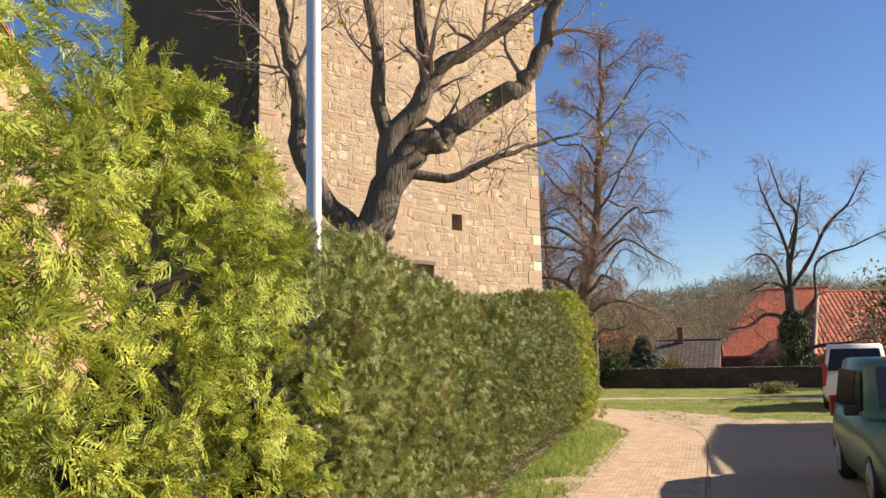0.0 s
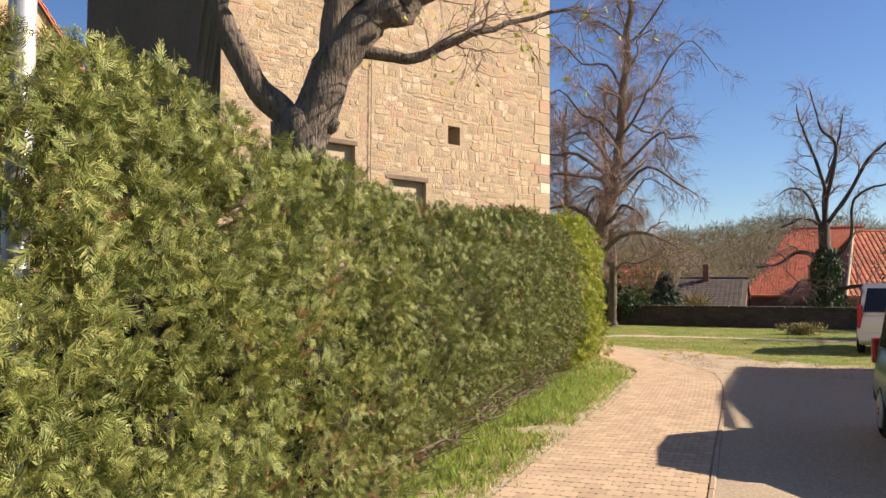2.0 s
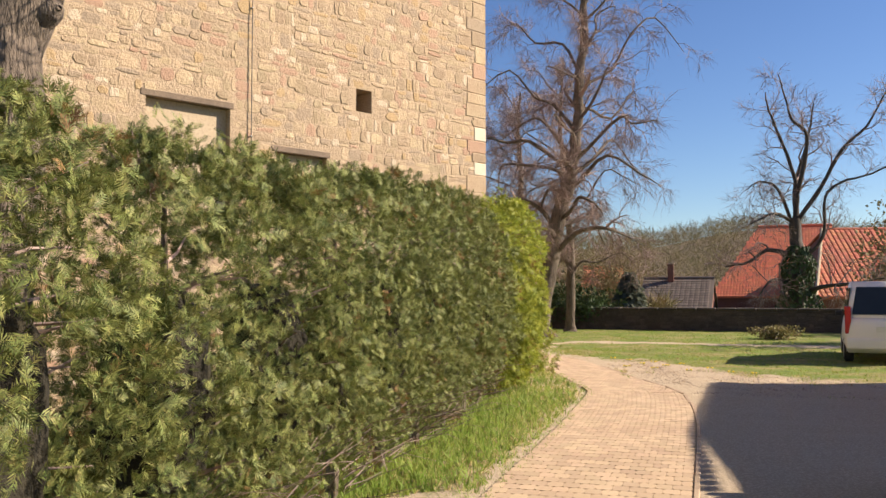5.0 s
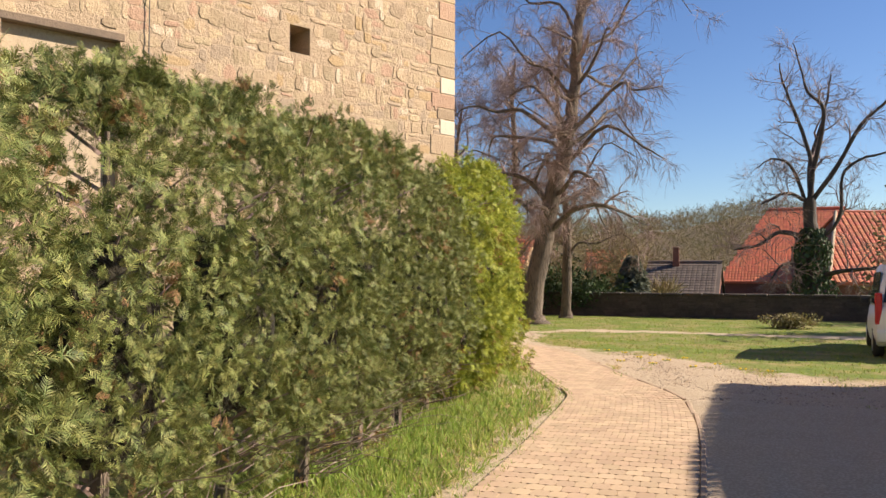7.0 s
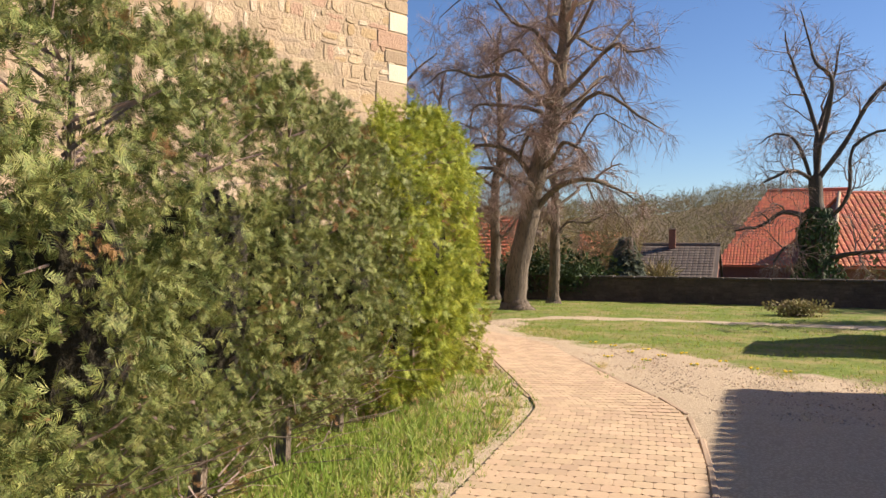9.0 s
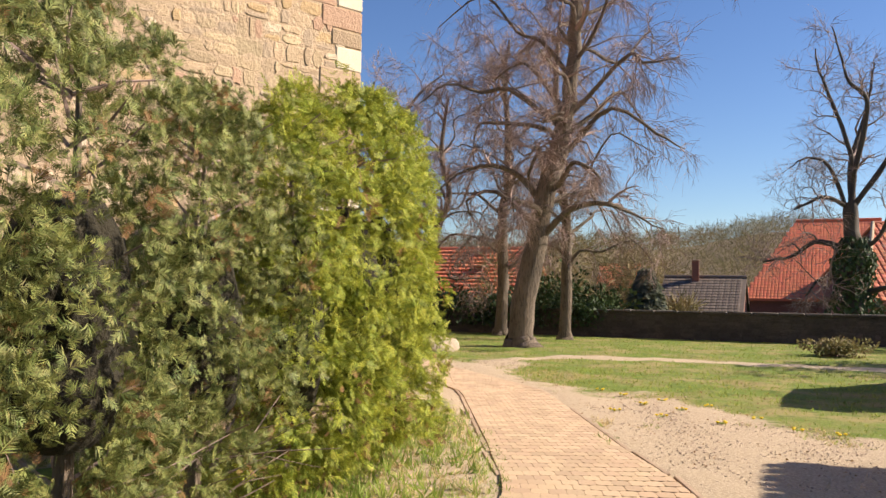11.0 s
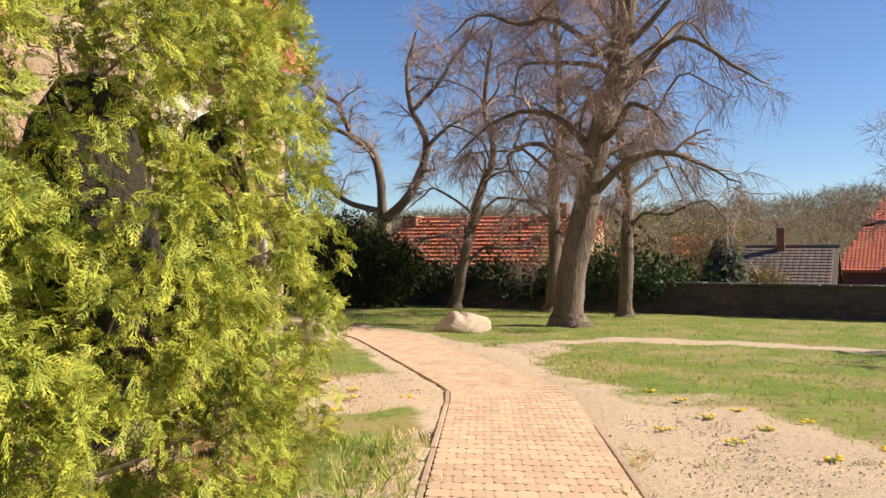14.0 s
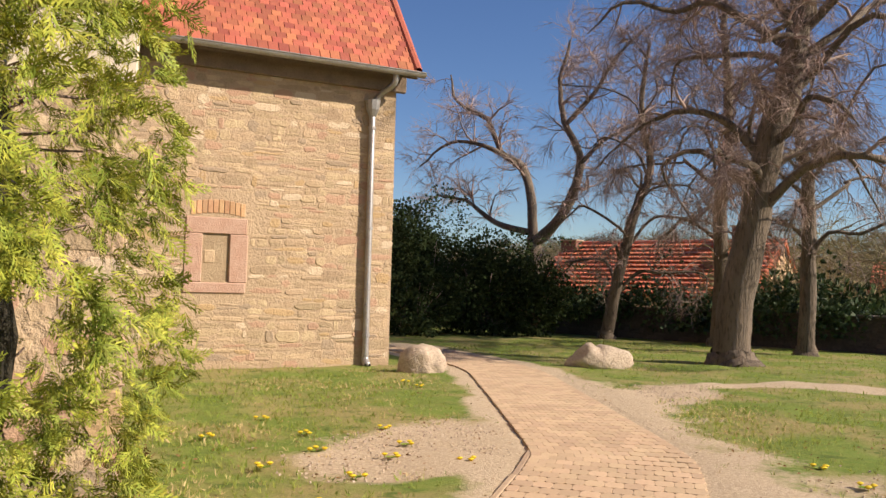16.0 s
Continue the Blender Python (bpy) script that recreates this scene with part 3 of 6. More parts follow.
# tower: front face from its left corner to its right corner
TR = Vector((-3.96, 23.70, 0))
TW, TDEPTH, TH = 8.45, 6.6, 15.0
TL = TR - D * TW
front_holes = [(TW - 3.22, TW - 2.88, 4.70, 5.09), (TW - 6.95, TW - 5.62, 2.6, 4.40), (TW - 4.80, TW - 3.82, 2.9, 3.85)]
tower = slab_wall("wall_tower_front", TL.xy, TR.xy, -0.1, TH, 0.9, MORTAR, "sunlit yellow sandstone rubble wall of a church tower", front_holes)
left_far = TL - NRM * TDEPTH
right_far = TR - NRM * TDEPTH
tower_side = slab_wall("wall_tower_side", (left_far).xy, (TL + D * 0.0 - NRM * 0.004).xy, -0.1, TH, 0.9, SIDE, "dark rendered side wall of a church tower, shade put into its colour")
slab_wall("wall_tower_far_side", (TR - NRM * 0.9).xy, right_far.xy, -0.1, TH, 0.9, MORTAR, "plain sandstone side wall of a church tower")
slab_wall("wall_tower_back", (right_far - D * 0.9).xy, (left_far + D * 0.9).xy, -0.1, TH, 0.9, MORTAR, "plain sandstone back wall of a church tower")
cap = box_bm((TW + 0.1, TDEPTH + 0.1, 0.3), (0, 0, 0))
cap_ob = part("tower_roof_slab", cap, MORTAR)
cap_ob.matrix_world = Matrix.Translation((TL + TR) / 2 - NRM * TDEPTH / 2 + Vector((0, 0, TH + 0.16))) @ Matrix.Rotation(math.atan2(D.y, D.x), 4, "Z")
tagged(cap_ob, "plain stone slab that closes the tower", "roof", kind="structure")


def on_wall(origin, along, name, s0, s1, z0, z1, depth0, depth1, mat, label="", parent=None, bevel=0.01, out=None):
    """A box on or in a wall face: depth is measured outwards from the face."""
    bm = box_bm((s1 - s0, depth1 - depth0, z1 - z0), bevel=bevel)
    ob = part(name, bm, mat)
    o = Vector(out if out else NRM)
    m = Matrix.Translation(Vector(origin) + Vector(along) * (s0 + s1) / 2 + o * (depth0 + depth1) / 2 + Vector((0, 0, (z0 + z1) / 2))) @ Matrix.Rotation(math.atan2(along[1], along[0]), 4, "Z")
    ob.matrix_world = m
    if parent:
        ob.parent = parent
        ob.matrix_parent_inverse = parent.matrix_world.inverted()
    return tagged(ob, label)


for nm, (s0, s1, z0, z1), lb in zip(("window_1", "window_2", "window_3"), front_holes, ("narrow dark slit window in the tower wall", "large walled-up tower window with a dark timber lintel", "small walled-up tower window under a timber lintel")):
    w = thing(nm, lb, "window", TL, kind="structure")
    if nm == "window_1":
        # dark panel closes the slit; the interior's dark is in its colour
        on_wall(TL, D, "recess_panel", s0 - 0.05, s1 + 0.05, z0 - 0.05, z1 + 0.05, -0.62, -0.55, DARKHOLE, parent=w)
    else:
        on_wall(TL, D, "infill", s0 - 0.02, s1 + 0.02, z0 - 0.02, z1 + 0.02, -0.30, -0.13, PLASTER, "rough plaster infill", w)
        on_wall(TL, D, "lintel", s0 - 0.08, s1 + 0.06, z1 - 0.03, z1 + 0.07, -0.2, 0.012, WOOD, "weathered oak lintel", w)

QUOIN = material("pale_quoin", (0.62, 0.54, 0.42), (0.56, 0.48, 0.36), None, 3, 30, 0.9, 0.3)
rq = random.Random(2)
zq = 2.2
while zq < 11.5:
    hq, wq = rq.uniform(0.18, 0.34), rq.uniform(0.25, 0.55)
    on_wall(TL, D, "quoin", TW - wq, TW + 0.012, zq, zq + hq - 0.01, -0.3, 0.014, QUOIN if abs(zq - 4.6) < 0.16 or rq.random() < 0.12 else STONE, parent=tower, bevel=0.012)
    zq += hq
cable = thing("lightning_conductor", "thin dark lightning conductor down the tower wall", "cable", (0, 0, 0))
cb = TL + D * (TW - 5.28) + NRM * 0.04
part_np("wire", tube([cb + Vector((0, 0, 0.1)), cb + Vector((0, 0, TH))], [0.007, 0.007], 5), BLACK, cable)
for zc in range(2, 14, 2):
    part_np("clip", tube([cb - NRM * 0.05 + Vector((0, 0, zc)), cb + NRM * 0.012 + Vector((0, 0, zc))], [0.014, 0.014], 6), ZINC, cable)

# church wall with the walled-up window
CR = Vector((-9.74, 32.80, 0))
CW, CH_, CDEPTH = 9.5, 5.05, 7.0
CL = CR - D * CW


def s_at(x, y):
    return (Vector((x, y, 0)) - CL).dot(D)


win = (s_at(-11.36, 29.75), s_at(-11.36, 29.75) + 0.98, 1.17, 2.36)
nave = slab_wall("wall_church_front", CL.xy, CR.xy, -0.1, CH_, 0.8, MORTAR, "sunlit coursed sandstone wall of the church", [(win[0] + 0.26, win[1] - 0.28, win[2] + 0.18, win[3] - 0.26)])
gable_back = CR - NRM * CDEPTH
slab_wall("wall_church_gable", (CR - NRM * 0.8).xy, gable_back.xy, -0.1, CH_, 0.8, MORTAR, "sandstone gable wall of the church")
slab_wall("wall_church_back", (gable_back - D * 0.8).xy, (CL - NRM * CDEPTH).xy, -0.1, CH_, 0.8, MORTAR, "plain back wall of the church")
w = thing("window_4", "walled-up church window framed in pink sandstone under a brick arch", "window", CL, kind="structure")
on_wall(CL, D, "infill", win[0] + 0.24, win[1] - 0.26, win[2] + 0.16, win[3] - 0.24, -0.3, -0.02, STONE, "stone infill", w)
on_wall(CL, D, "jamb", win[0], win[0] + 0.27, win[2] + 0.17, win[3] - 0.26, -0.1, 0.02, PINK, "pink sandstone jamb", w, 0.012)
on_wall(CL, D, "jamb", win[1] - 0.29, win[1], win[2] + 0.17, win[3] - 0.26, -0.1, 0.02, PINK, "pink sandstone jamb", w, 0.012)
on_wall(CL, D, "sill", win[0] - 0.01, win[1] - 0.02, win[2], win[2] + 0.167, -0.1, 0.03, PINK, "dark pink sandstone sill", w, 0.015)
on_wall(CL, D, "lintel", win[0] + 0.01, win[1] - 0.02, win[3] - 0.257, win[3], -0.1, 0.022, PINK, "pink sandstone lintel", w, 0.012)
for k in range(10):
    b = on_wall(CL, D, "brick", win[0] + 0.08 + k * 0.085, win[0] + 0.155 + k * 0.085, win[3] + 0.02 + 0.05 * math.sin((k + 0.5) / 10 * math.pi), win[3] + 0.23 + 0.05 * math.sin((k + 0.5) / 10 * math.pi), -0.05, 0.012, BRICK, parent=w, bevel=0.006)
for k, (s0, z0, s1, z1) in enumerate(((0.30, 1.36, 0.52, 1.62), (0.53, 1.36, 0.68, 1.55), (0.30, 1.64, 0.47, 1.85), (0.49, 1.58, 0.69, 1.88), (0.30, 1.87, 0.69, 2.08))):
    on_wall(CL, D, "stone", win[0] + s0, win[0] + s1, z0, z1, -0.06, -0.03 + 0.01 * k % 0.03, STONE, parent=w, bevel=0.012)

# gable triangle above the end wall
RISE, OVER, EAVE = 4.6, 0.40, 5.02
bm = bmesh.new()
for t in (0.02, 0.7):
    o = CR - D * t
    bm.faces.new([bm.verts.new(o - NRM * 0.05 + Vector((0, 0, CH_ + 0.002))), bm.verts.new(o - NRM * (CDEPTH - 0.05) + Vector((0, 0, CH_ + 0.002))), bm.verts.new(o - NRM * CDEPTH / 2 + Vector((0, 0, CH_ + RISE - 0.15)))])
bm.verts.ensure_lookup_table()
for i in range(3):
    bm.faces.new([bm.verts[i], bm.verts[(i + 1) % 3], bm.verts[3 + (i + 1) % 3], bm.verts[3 + i]])
bmesh.ops.recalc_face_normals(bm, faces=bm.faces)
tagged(part("gable", bm, MORTAR), "sandstone gable triangle", "wall", kind="structure")


# church roof: deck, plain tiles in courses, verge, gutter, downpipe
def roof_tiles(owner, eave_a, eave_b, up, course, width, single, mats, thick=0.018, rows=None, nm="tile"):
    """Plain tiles on a slope from the eave line a-b upwards along the vector up."""
    a, b, up = Vector(eave_a), Vector(eave_b), Vector(up)
    al, u = (b - a).normalized(), up.normalized()
    nn = al.cross(u).normalized()
    if nn.z < 0:
        nn = -nn
    cols = int((b - a).length / width)
    rows = rows or int(up.length / course)
    r = random.Random(3)
    bm = box_bm((width * 0.96, course * 1.35, thick), bevel=0.005)
    tilt = Matrix.Rotation(0.07, 4, "X")
    base = bpy.data.meshes.new(nm)
    bm.to_mesh(base)
    bm.free()
    base.materials.append(mats[0])
    bv = np.array([v.co for v in base.vertices])
    bf = [tuple(p.vertices) for p in base.polygons]
    quadf = np.array([f for f in bf if len(f) == 4] + [(f[0], f[1], f[2], f[2]) for f in bf if len(f) == 3])
    fr = Matrix((al, u, nn)).transposed().to_4x4()
    rest, count = [], 0
    for i in range(rows):
        for j in range(cols):
            p = a + al * ((j + 0.5 + 0.5 * (i % 2)) * width) + u * ((i + 0.5) * course) + nn * (0.03 + r.uniform(0, 0.006))
            m = Matrix.Translation(p) @ fr @ tilt @ Matrix.Rotation(r.uniform(-0.02, 0.02), 4, "Z")
            if count < 300 and single(i, j):
                ob = new(nm, base)
                ob.matrix_world = m
                ob.parent = owner
                count += 1
            else:
                mm = np.array(m)
                keep = quadf[:, 2] != quadf[:, 3]
                rest.append((bv @ mm[:3, :3].T + mm[:3, 3], quadf[keep]))
    if rest:
        tagged(part_np("tile_field", join_vf(rest), mats[1], owner), kind="stuff")


roof = thing("church_roof", "steep church roof of red plain tiles", "roof", (0, 0, 0), kind="structure")
e0 = CL + NRM * OVER + Vector((0, 0, EAVE))
e1 = CR + D * 0.22 + NRM * OVER + Vector((0, 0, EAVE))
ridge_up = -NRM * (CDEPTH / 2 + OVER) + Vector((0, 0, RISE + 0.35))
for sgn, nm in ((1, "front"), (-1, "back")):
    bm = bmesh.new()
    off = Vector((0, 0, 0)) if sgn > 0 else -NRM * (CDEPTH + 2 * OVER)
    up = ridge_up if sgn > 0 else NRM * (CDEPTH / 2 + OVER) + Vector((0, 0, RISE + 0.35))
    q = [e0 + off, e1 + off, e1 + off + up, e0 + off + up]
    lo = [bm.verts.new(p) for p in q]
    hi = [bm.verts.new(p - Vector((0, 0, 0.14))) for p in q]
    bm.faces.new(lo)
    bm.faces.new(hi[::-1])
    for k in range(4):
        bm.faces.new([lo[k], hi[k], hi[(k + 1) % 4], lo[(k + 1) % 4]])
    bmesh.ops.recalc_face_normals(bm, faces=bm.faces)
    part("roof_deck", bm, WOOD, roof, "dark timber roof deck")
roof_tiles(roof, e0 + Vector((0, 0, 0.0)), e1, ridge_up, 0.145, 0.17, lambda i, j: i < 11 and j > 24, (TILE, TILE_I), rows=34)
part_np("verge_board", tube([e1 + NRM * 0.02, e1 + ridge_up], [0.08, 0.08], 8), TILE_I, roof, "mortared verge")
gut = thing("gutter", "weathered zinc eaves gutter along the church roof", "gutter", (0, 0, 0))
gl = [e0 + NRM * 0.09 - Vector((0, 0, 0.02)), e1 + D * 0.1 + NRM * 0.09 - Vector((0, 0, 0.05))]
prof = [(math.cos(a) * 0.075, math.sin(a) * 0.075) for a in np.linspace(math.pi, 2 * math.pi, 9)] + [(math.cos(a) * 0.066, math.sin(a) * 0.066) for a in np.linspace(2 * math.pi, math.pi, 9)]
bm = bmesh.new()
rings = [[bm.verts.new(p + NRM * c + Vector((0, 0, s))) for c, s in prof] for p in gl]
for k in range(18):
    bm.faces.new([rings[0][k], rings[0][(k + 1) % 18], rings[1][(k + 1) % 18], rings[1][k]])
bm.faces.new(rings[0])
bm.faces.new(rings[1][::-1])
bmesh.ops.recalc_face_normals(bm, faces=bm.faces)
part("trough", bm, ZINC, gut)
part_np("bead", tube([gl[0] + NRM * 0.078, gl[1] + NRM * 0.078], [0.011, 0.011], 6), ZINC, gut)
pipe = thing("downpipe", "grey zinc downpipe with rain hopper on the church wall", "downpipe", (0, 0, 0))
px = Vector((-9.94, 32.39, 0)) + NRM * 0.055
part_np("pipe", tube([px + Vector((0, 0, 0.05)), px + Vector((0, 0, 2.2)), px + Vector((0, 0, 4.32))], [0.055] * 3, 12), ZINC, pipe, smooth=True)
part_np("swan_neck", tube(smooth_line([px + Vector((0, 0, 4.40)), px + D * 0.12 + NRM * 0.06 + Vector((0, 0, 4.62)), px + D * 0.26 + NRM * 0.30 + Vector((0, 0, 4.76)), px + D * 0.28 + NRM * 0.36 + Vector((0, 0, 5.0))]), [0.05] * 13, 12), ZINC, pipe, smooth=True)
part_np("hopper", tube([px + Vector((0, 0, 4.22)), px + Vector((0, 0, 4.34)), px + Vector((0, 0, 4.46)), px + Vector((0, 0, 4.5))], [0.06, 0.11, 0.13, 0.135], 10), ZINC, pipe, "dark rain hopper")
for z in (0.5, 2.3, 4.0):
    part_np("bracket", tube([px + Vector((0, 0, z)), px + Vector((0, 0, z + 0.05))], [0.068, 0.068], 12), ZINC, pipe)
    part_np("bracket", tube([px + Vector((0, 0, z + 0.025)), px - NRM * 0.14 + Vector((0, 0, z + 0.025))], [0.012, 0.012], 6), ZINC, pipe)
part_np("boot", tube(smooth_line([px + Vector((0, 0, 0.25)), px + Vector((0, 0, 0.12)), px + NRM * 0.1 + Vector((0, 0, 0.02))]), np.linspace(0.06, 0.065, 9), 12), ZINC, pipe, smooth=True)
# dark board drawn wide, to stand in for the deep eave shadow
on_wall(CL, D, "eaves_board", 0, CW + 0.15, 4.70, 4.99, 0.004, 0.10, WOOD, "dark timber eaves board, widened as eave shadow").name = "eaves_board"
tagged(bpy.data.objects["eaves_board"], "dark timber eaves board under the church roof, widened as eave shadow", "board", kind="structure")

# boundary wall behind the lawn
def wall_y(x):
    return 45.2 - 0.11 * (x + 5)


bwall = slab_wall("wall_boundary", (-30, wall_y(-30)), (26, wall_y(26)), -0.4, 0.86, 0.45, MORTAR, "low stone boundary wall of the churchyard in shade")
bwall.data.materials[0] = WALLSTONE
al = Vector((1, -0.11, 0)).normalized()
items = []
for k, (s, z, w_, h, r) in enumerate(rubble(40, 0.0, 0.86, [], 77, 0.17, size=(0.25, 0.6))):
    v, f = stone_vf(s, z, w_, h, r, 900000 + k)
    rot = np.array([al, (al.y, -al.x, 0), (0, 0, 1)])
    items.append((v @ rot + np.array(Vector((-22, wall_y(-22), 0))) + rot[0] * (s + w_ / 2) + np.array([0, 0, z + h / 2]), f))
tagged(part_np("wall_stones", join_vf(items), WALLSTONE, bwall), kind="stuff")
r = random.Random(5)
for k in range(52):
    x = -22 + k * 0.78
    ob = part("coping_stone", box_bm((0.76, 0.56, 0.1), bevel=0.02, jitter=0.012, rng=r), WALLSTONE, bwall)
    ob.location = (x + 0.39, wall_y(x + 0.39) + 0.22, 0.912)
    ob.rotation_euler = (0, 0, math.atan2(-0.11, 1))


# ---- houses ----
def house(name, label, eave_a, eave_b, depth, rise, wall_h, roof_mat, wall_mat, tile=0.26, course=0.32, overhang=0.25, chimneys=(), hip=0.0, roll=0.2, step=0.03):
    """A house with a saddle roof of pantiles; its front eave runs from a to b, depth lies to the left of that line."""
    a, b = Vector(eave_a), Vector(eave_b)
    al = (b - a).normalized()
    al.z = 0
    al.normalize()
    back = Vector((-al.y, al.x, 0))
    h = thing(name, label, "house", (a.x, a.y, a.z - wall_h))
    inv = h.matrix_world.inverted()
    ln = (b - a).length

    def own(ob):
        ob.parent = h
        ob.matrix_parent_inverse = inv
        return ob
    za, zr = a.z, a.z + rise
    bm = bmesh.new()
    o = a + back * overhang
    pts = [(0.15, 0), (ln - 0.15, 0), (ln - 0.15, depth - 2 * overhang), (0.15, depth - 2 * overhang)]
    lo = [bm.verts.new(o + al * s + back * t + Vector((0, 0, -wall_h))) for s, t in pts]
    hi = [bm.verts.new(o + al * s + back * t) for s, t in pts]
    top = [bm.verts.new(o + al * s + back * (depth / 2 - overhang) + Vector((0, 0, rise - 0.12))) for s in (0.15 + hip, ln - 0.15)]
    bm.faces.new([lo[0], lo[1], hi[1], hi[0]])
    bm.faces.new([lo[2], lo[3], hi[3], hi[2]])
    bm.faces.new([lo[1], lo[2], hi[2], top[1], hi[1]])
    bm.faces.new([lo[3], lo[0], hi[0], top[0], hi[3]])
    bmesh.ops.recalc_face_normals(bm, faces=bm.faces)
    own(part("wall", bm, wall_mat))
    slope = Vector((0, 0, rise)) + back * depth / 2
    for s_, base in ((1, a), (-1, a + back * depth)):
        up = slope if s_ > 0 else Vector((0, 0, rise)) - back * depth / 2
        bm = bmesh.new()
        q = [base, base + al * ln, base + al * ln + up, base + up + al * hip]
        t_, u_ = [bm.verts.new(p) for p in q], [bm.verts.new(p - Vector((0, 0, 0.12))) for p in q]
        bm.faces.new(t_)
        bm.faces.new(u_[::-1])
        for k in range(4):
            bm.faces.new([t_[k], u_[k], u_[(k + 1) % 4], t_[(k + 1) % 4]])
        bmesh.ops.recalc_face_normals(bm, faces=bm.faces)
        own(part("roof", bm, roof_mat))
    # rolls of the pantiles on the slope that faces the churchyard
    u = slope.normalized()
    nn = al.cross(u)
    nn = nn if nn.z > 0 else -nn
    items = []
    cols, rows = int(ln / tile), int(slope.length / course)
    ang = np.linspace(0, math.pi, 4)
    prof_ = np.array([(math.cos(t) * tile * 0.5, math.sin(t) * tile * roll) for t in ang])
    f = np.array([(k, k + 1, 5 + k, 4 + k) for k in range(3)])
    A, U, Nn = np.array(al), np.array(u), np.array(nn)
    for i in range(rows):
        for j in range(cols):
            if (j + 0.5) * tile < hip * i / rows:
                continue
            p = np.array(a) + A * ((j + 0.5) * tile) + U * (i * course)
            v = np.vstack([p + prof_[:, :1] * A + (prof_[:, 1:] + 0.02 + step) * Nn, p + U * course * 1.02 + prof_[:, :1] * A + (prof_[:, 1:] + 0.02) * Nn])
            items.append((v, f))
    if items:
        own(tagged(part_np("roof_tiles", join_vf(items), roof_mat), kind="stuff"))
    own(part_np("ridge", tube([a + slope + al * hip + Vector((0, 0, 0.03)), a + slope + al * ln + Vector((0, 0, 0.03))], [0.13, 0.13], 8), roof_mat))
    for s, t, w_, hh in chimneys:
        c = a + al * s + back * (depth * t)
        z = za + rise * (1 - abs(t - 0.5) * 2)
        ch = own(part("chimney", box_bm((w_, w_, hh + 0.8), (c.x, c.y, z + hh / 2 - 0.4), 0.01), BRICKWALL if roof_mat != PANTILE_B else BRICK, label="brick chimney"))
        own(part("chimney_cap", box_bm((w_ + 0.12, w_ + 0.12, 0.08), (c.x, c.y, z + hh + 0.045), 0.01), KERB))
    return h


house("red_roofed_house", "farmhouse with a bright orange-red pantile roof and dark brick wall", (0.64, 75, 1.3), (9.2, 74.0, 1.25), 16, 5.7, 4.2, PANTILE, BRICKWALL, tile=0.22, roll=0.07, chimneys=((5.5, 0.6, 0.5, 0.8),), hip=3.0)
barn = house("barn", "barn with an uneven rust-red pantile roof and a whitish verge", (6.95, 66.0, 1.29), (18.2, 68.6, 1.29), 12, 4.7, 4.1, PANTILE_B, BRICKWALL, tile=0.34, course=0.4, hip=2.65)
verge_a, verge_b = Vector((6.95, 66.0, 1.36)), Vector((6.95, 66.0, 1.36)) + Vector((0.974, 0.225, 0)) * 2.65 + Vector((-0.225, 0.974, 0)) * 6 + Vector((0, 0, 4.7))
white_verge = part_np("verge", tube([verge_a, verge_b], [0.11, 0.11], 8), PLASTER, barn, "whitish mortar verge")
white_verge.matrix_parent_inverse = barn.matrix_world.inverted()
house("tall_gabled_house", "tall building with a sunlit tan gable and steep red roof", (-23.2, 35.4, 5.0), (-31.9, 40.3, 5.0), 16, 11.2, 5.2, PANTILE_B, RENDER_WALL, tile=0.4, course=0.5)
house("long_low_house", "low house with a long ribbed red pantile roof and orange gable", (-22.6, 60.2, 1.35), (-10.75, 60.0, 1.5), 8.2, 2.7, 3.4, PANTILE, RENDER_WALL, tile=0.3, course=0.4, roll=0.08, step=0.13, chimneys=((8.9, 0.24, 0.5, 0.3), (9.6, 0.5, 0.55, 0.75), (7.9, 0.53, 0.4, 0.3), (0.6, 0.45, 0.9, 0.4)))
house("grey_roofed_house", "house with a dark grey sheet roof and brick chimney", (-4.06, 64.3, 0.59), (0.62, 64.0, 0.59), 7.8, 1.95, 3.4, GREYROOF, BRICKWALL, tile=0.32, course=0.35, roll=0.04, step=0.04, chimneys=((1.85, 0.45, 0.4, 1.17),))
house("small_red_house", "small distant house with an orange roof", (-11.6, 93, 2.0), (-7.6, 93, 2.0), 5, 2.2, 3.5, PANTILE, RENDER_WALL)

# ---- hedge ----
def hedge_x(y):
    return -1.42 - 0.0686 * (y - 5.2)


def superpoints(n, rng, p=2.8, low=-1.0):
    """Places and outward normals on a rounded block |x|^p + |y|^p + |z|^p = 1."""
    d = rng.normal(0, 1, (int(n * 1.6), 3))
    d /= (np.abs(d) ** p).sum(1, keepdims=True) ** (1 / p)
    d = d[d[:, 2] > low][:n]
    g = np.sign(d) * np.abs(d) ** (p - 1)
    return d, g / np.linalg.norm(g, axis=1, keepdims=True)


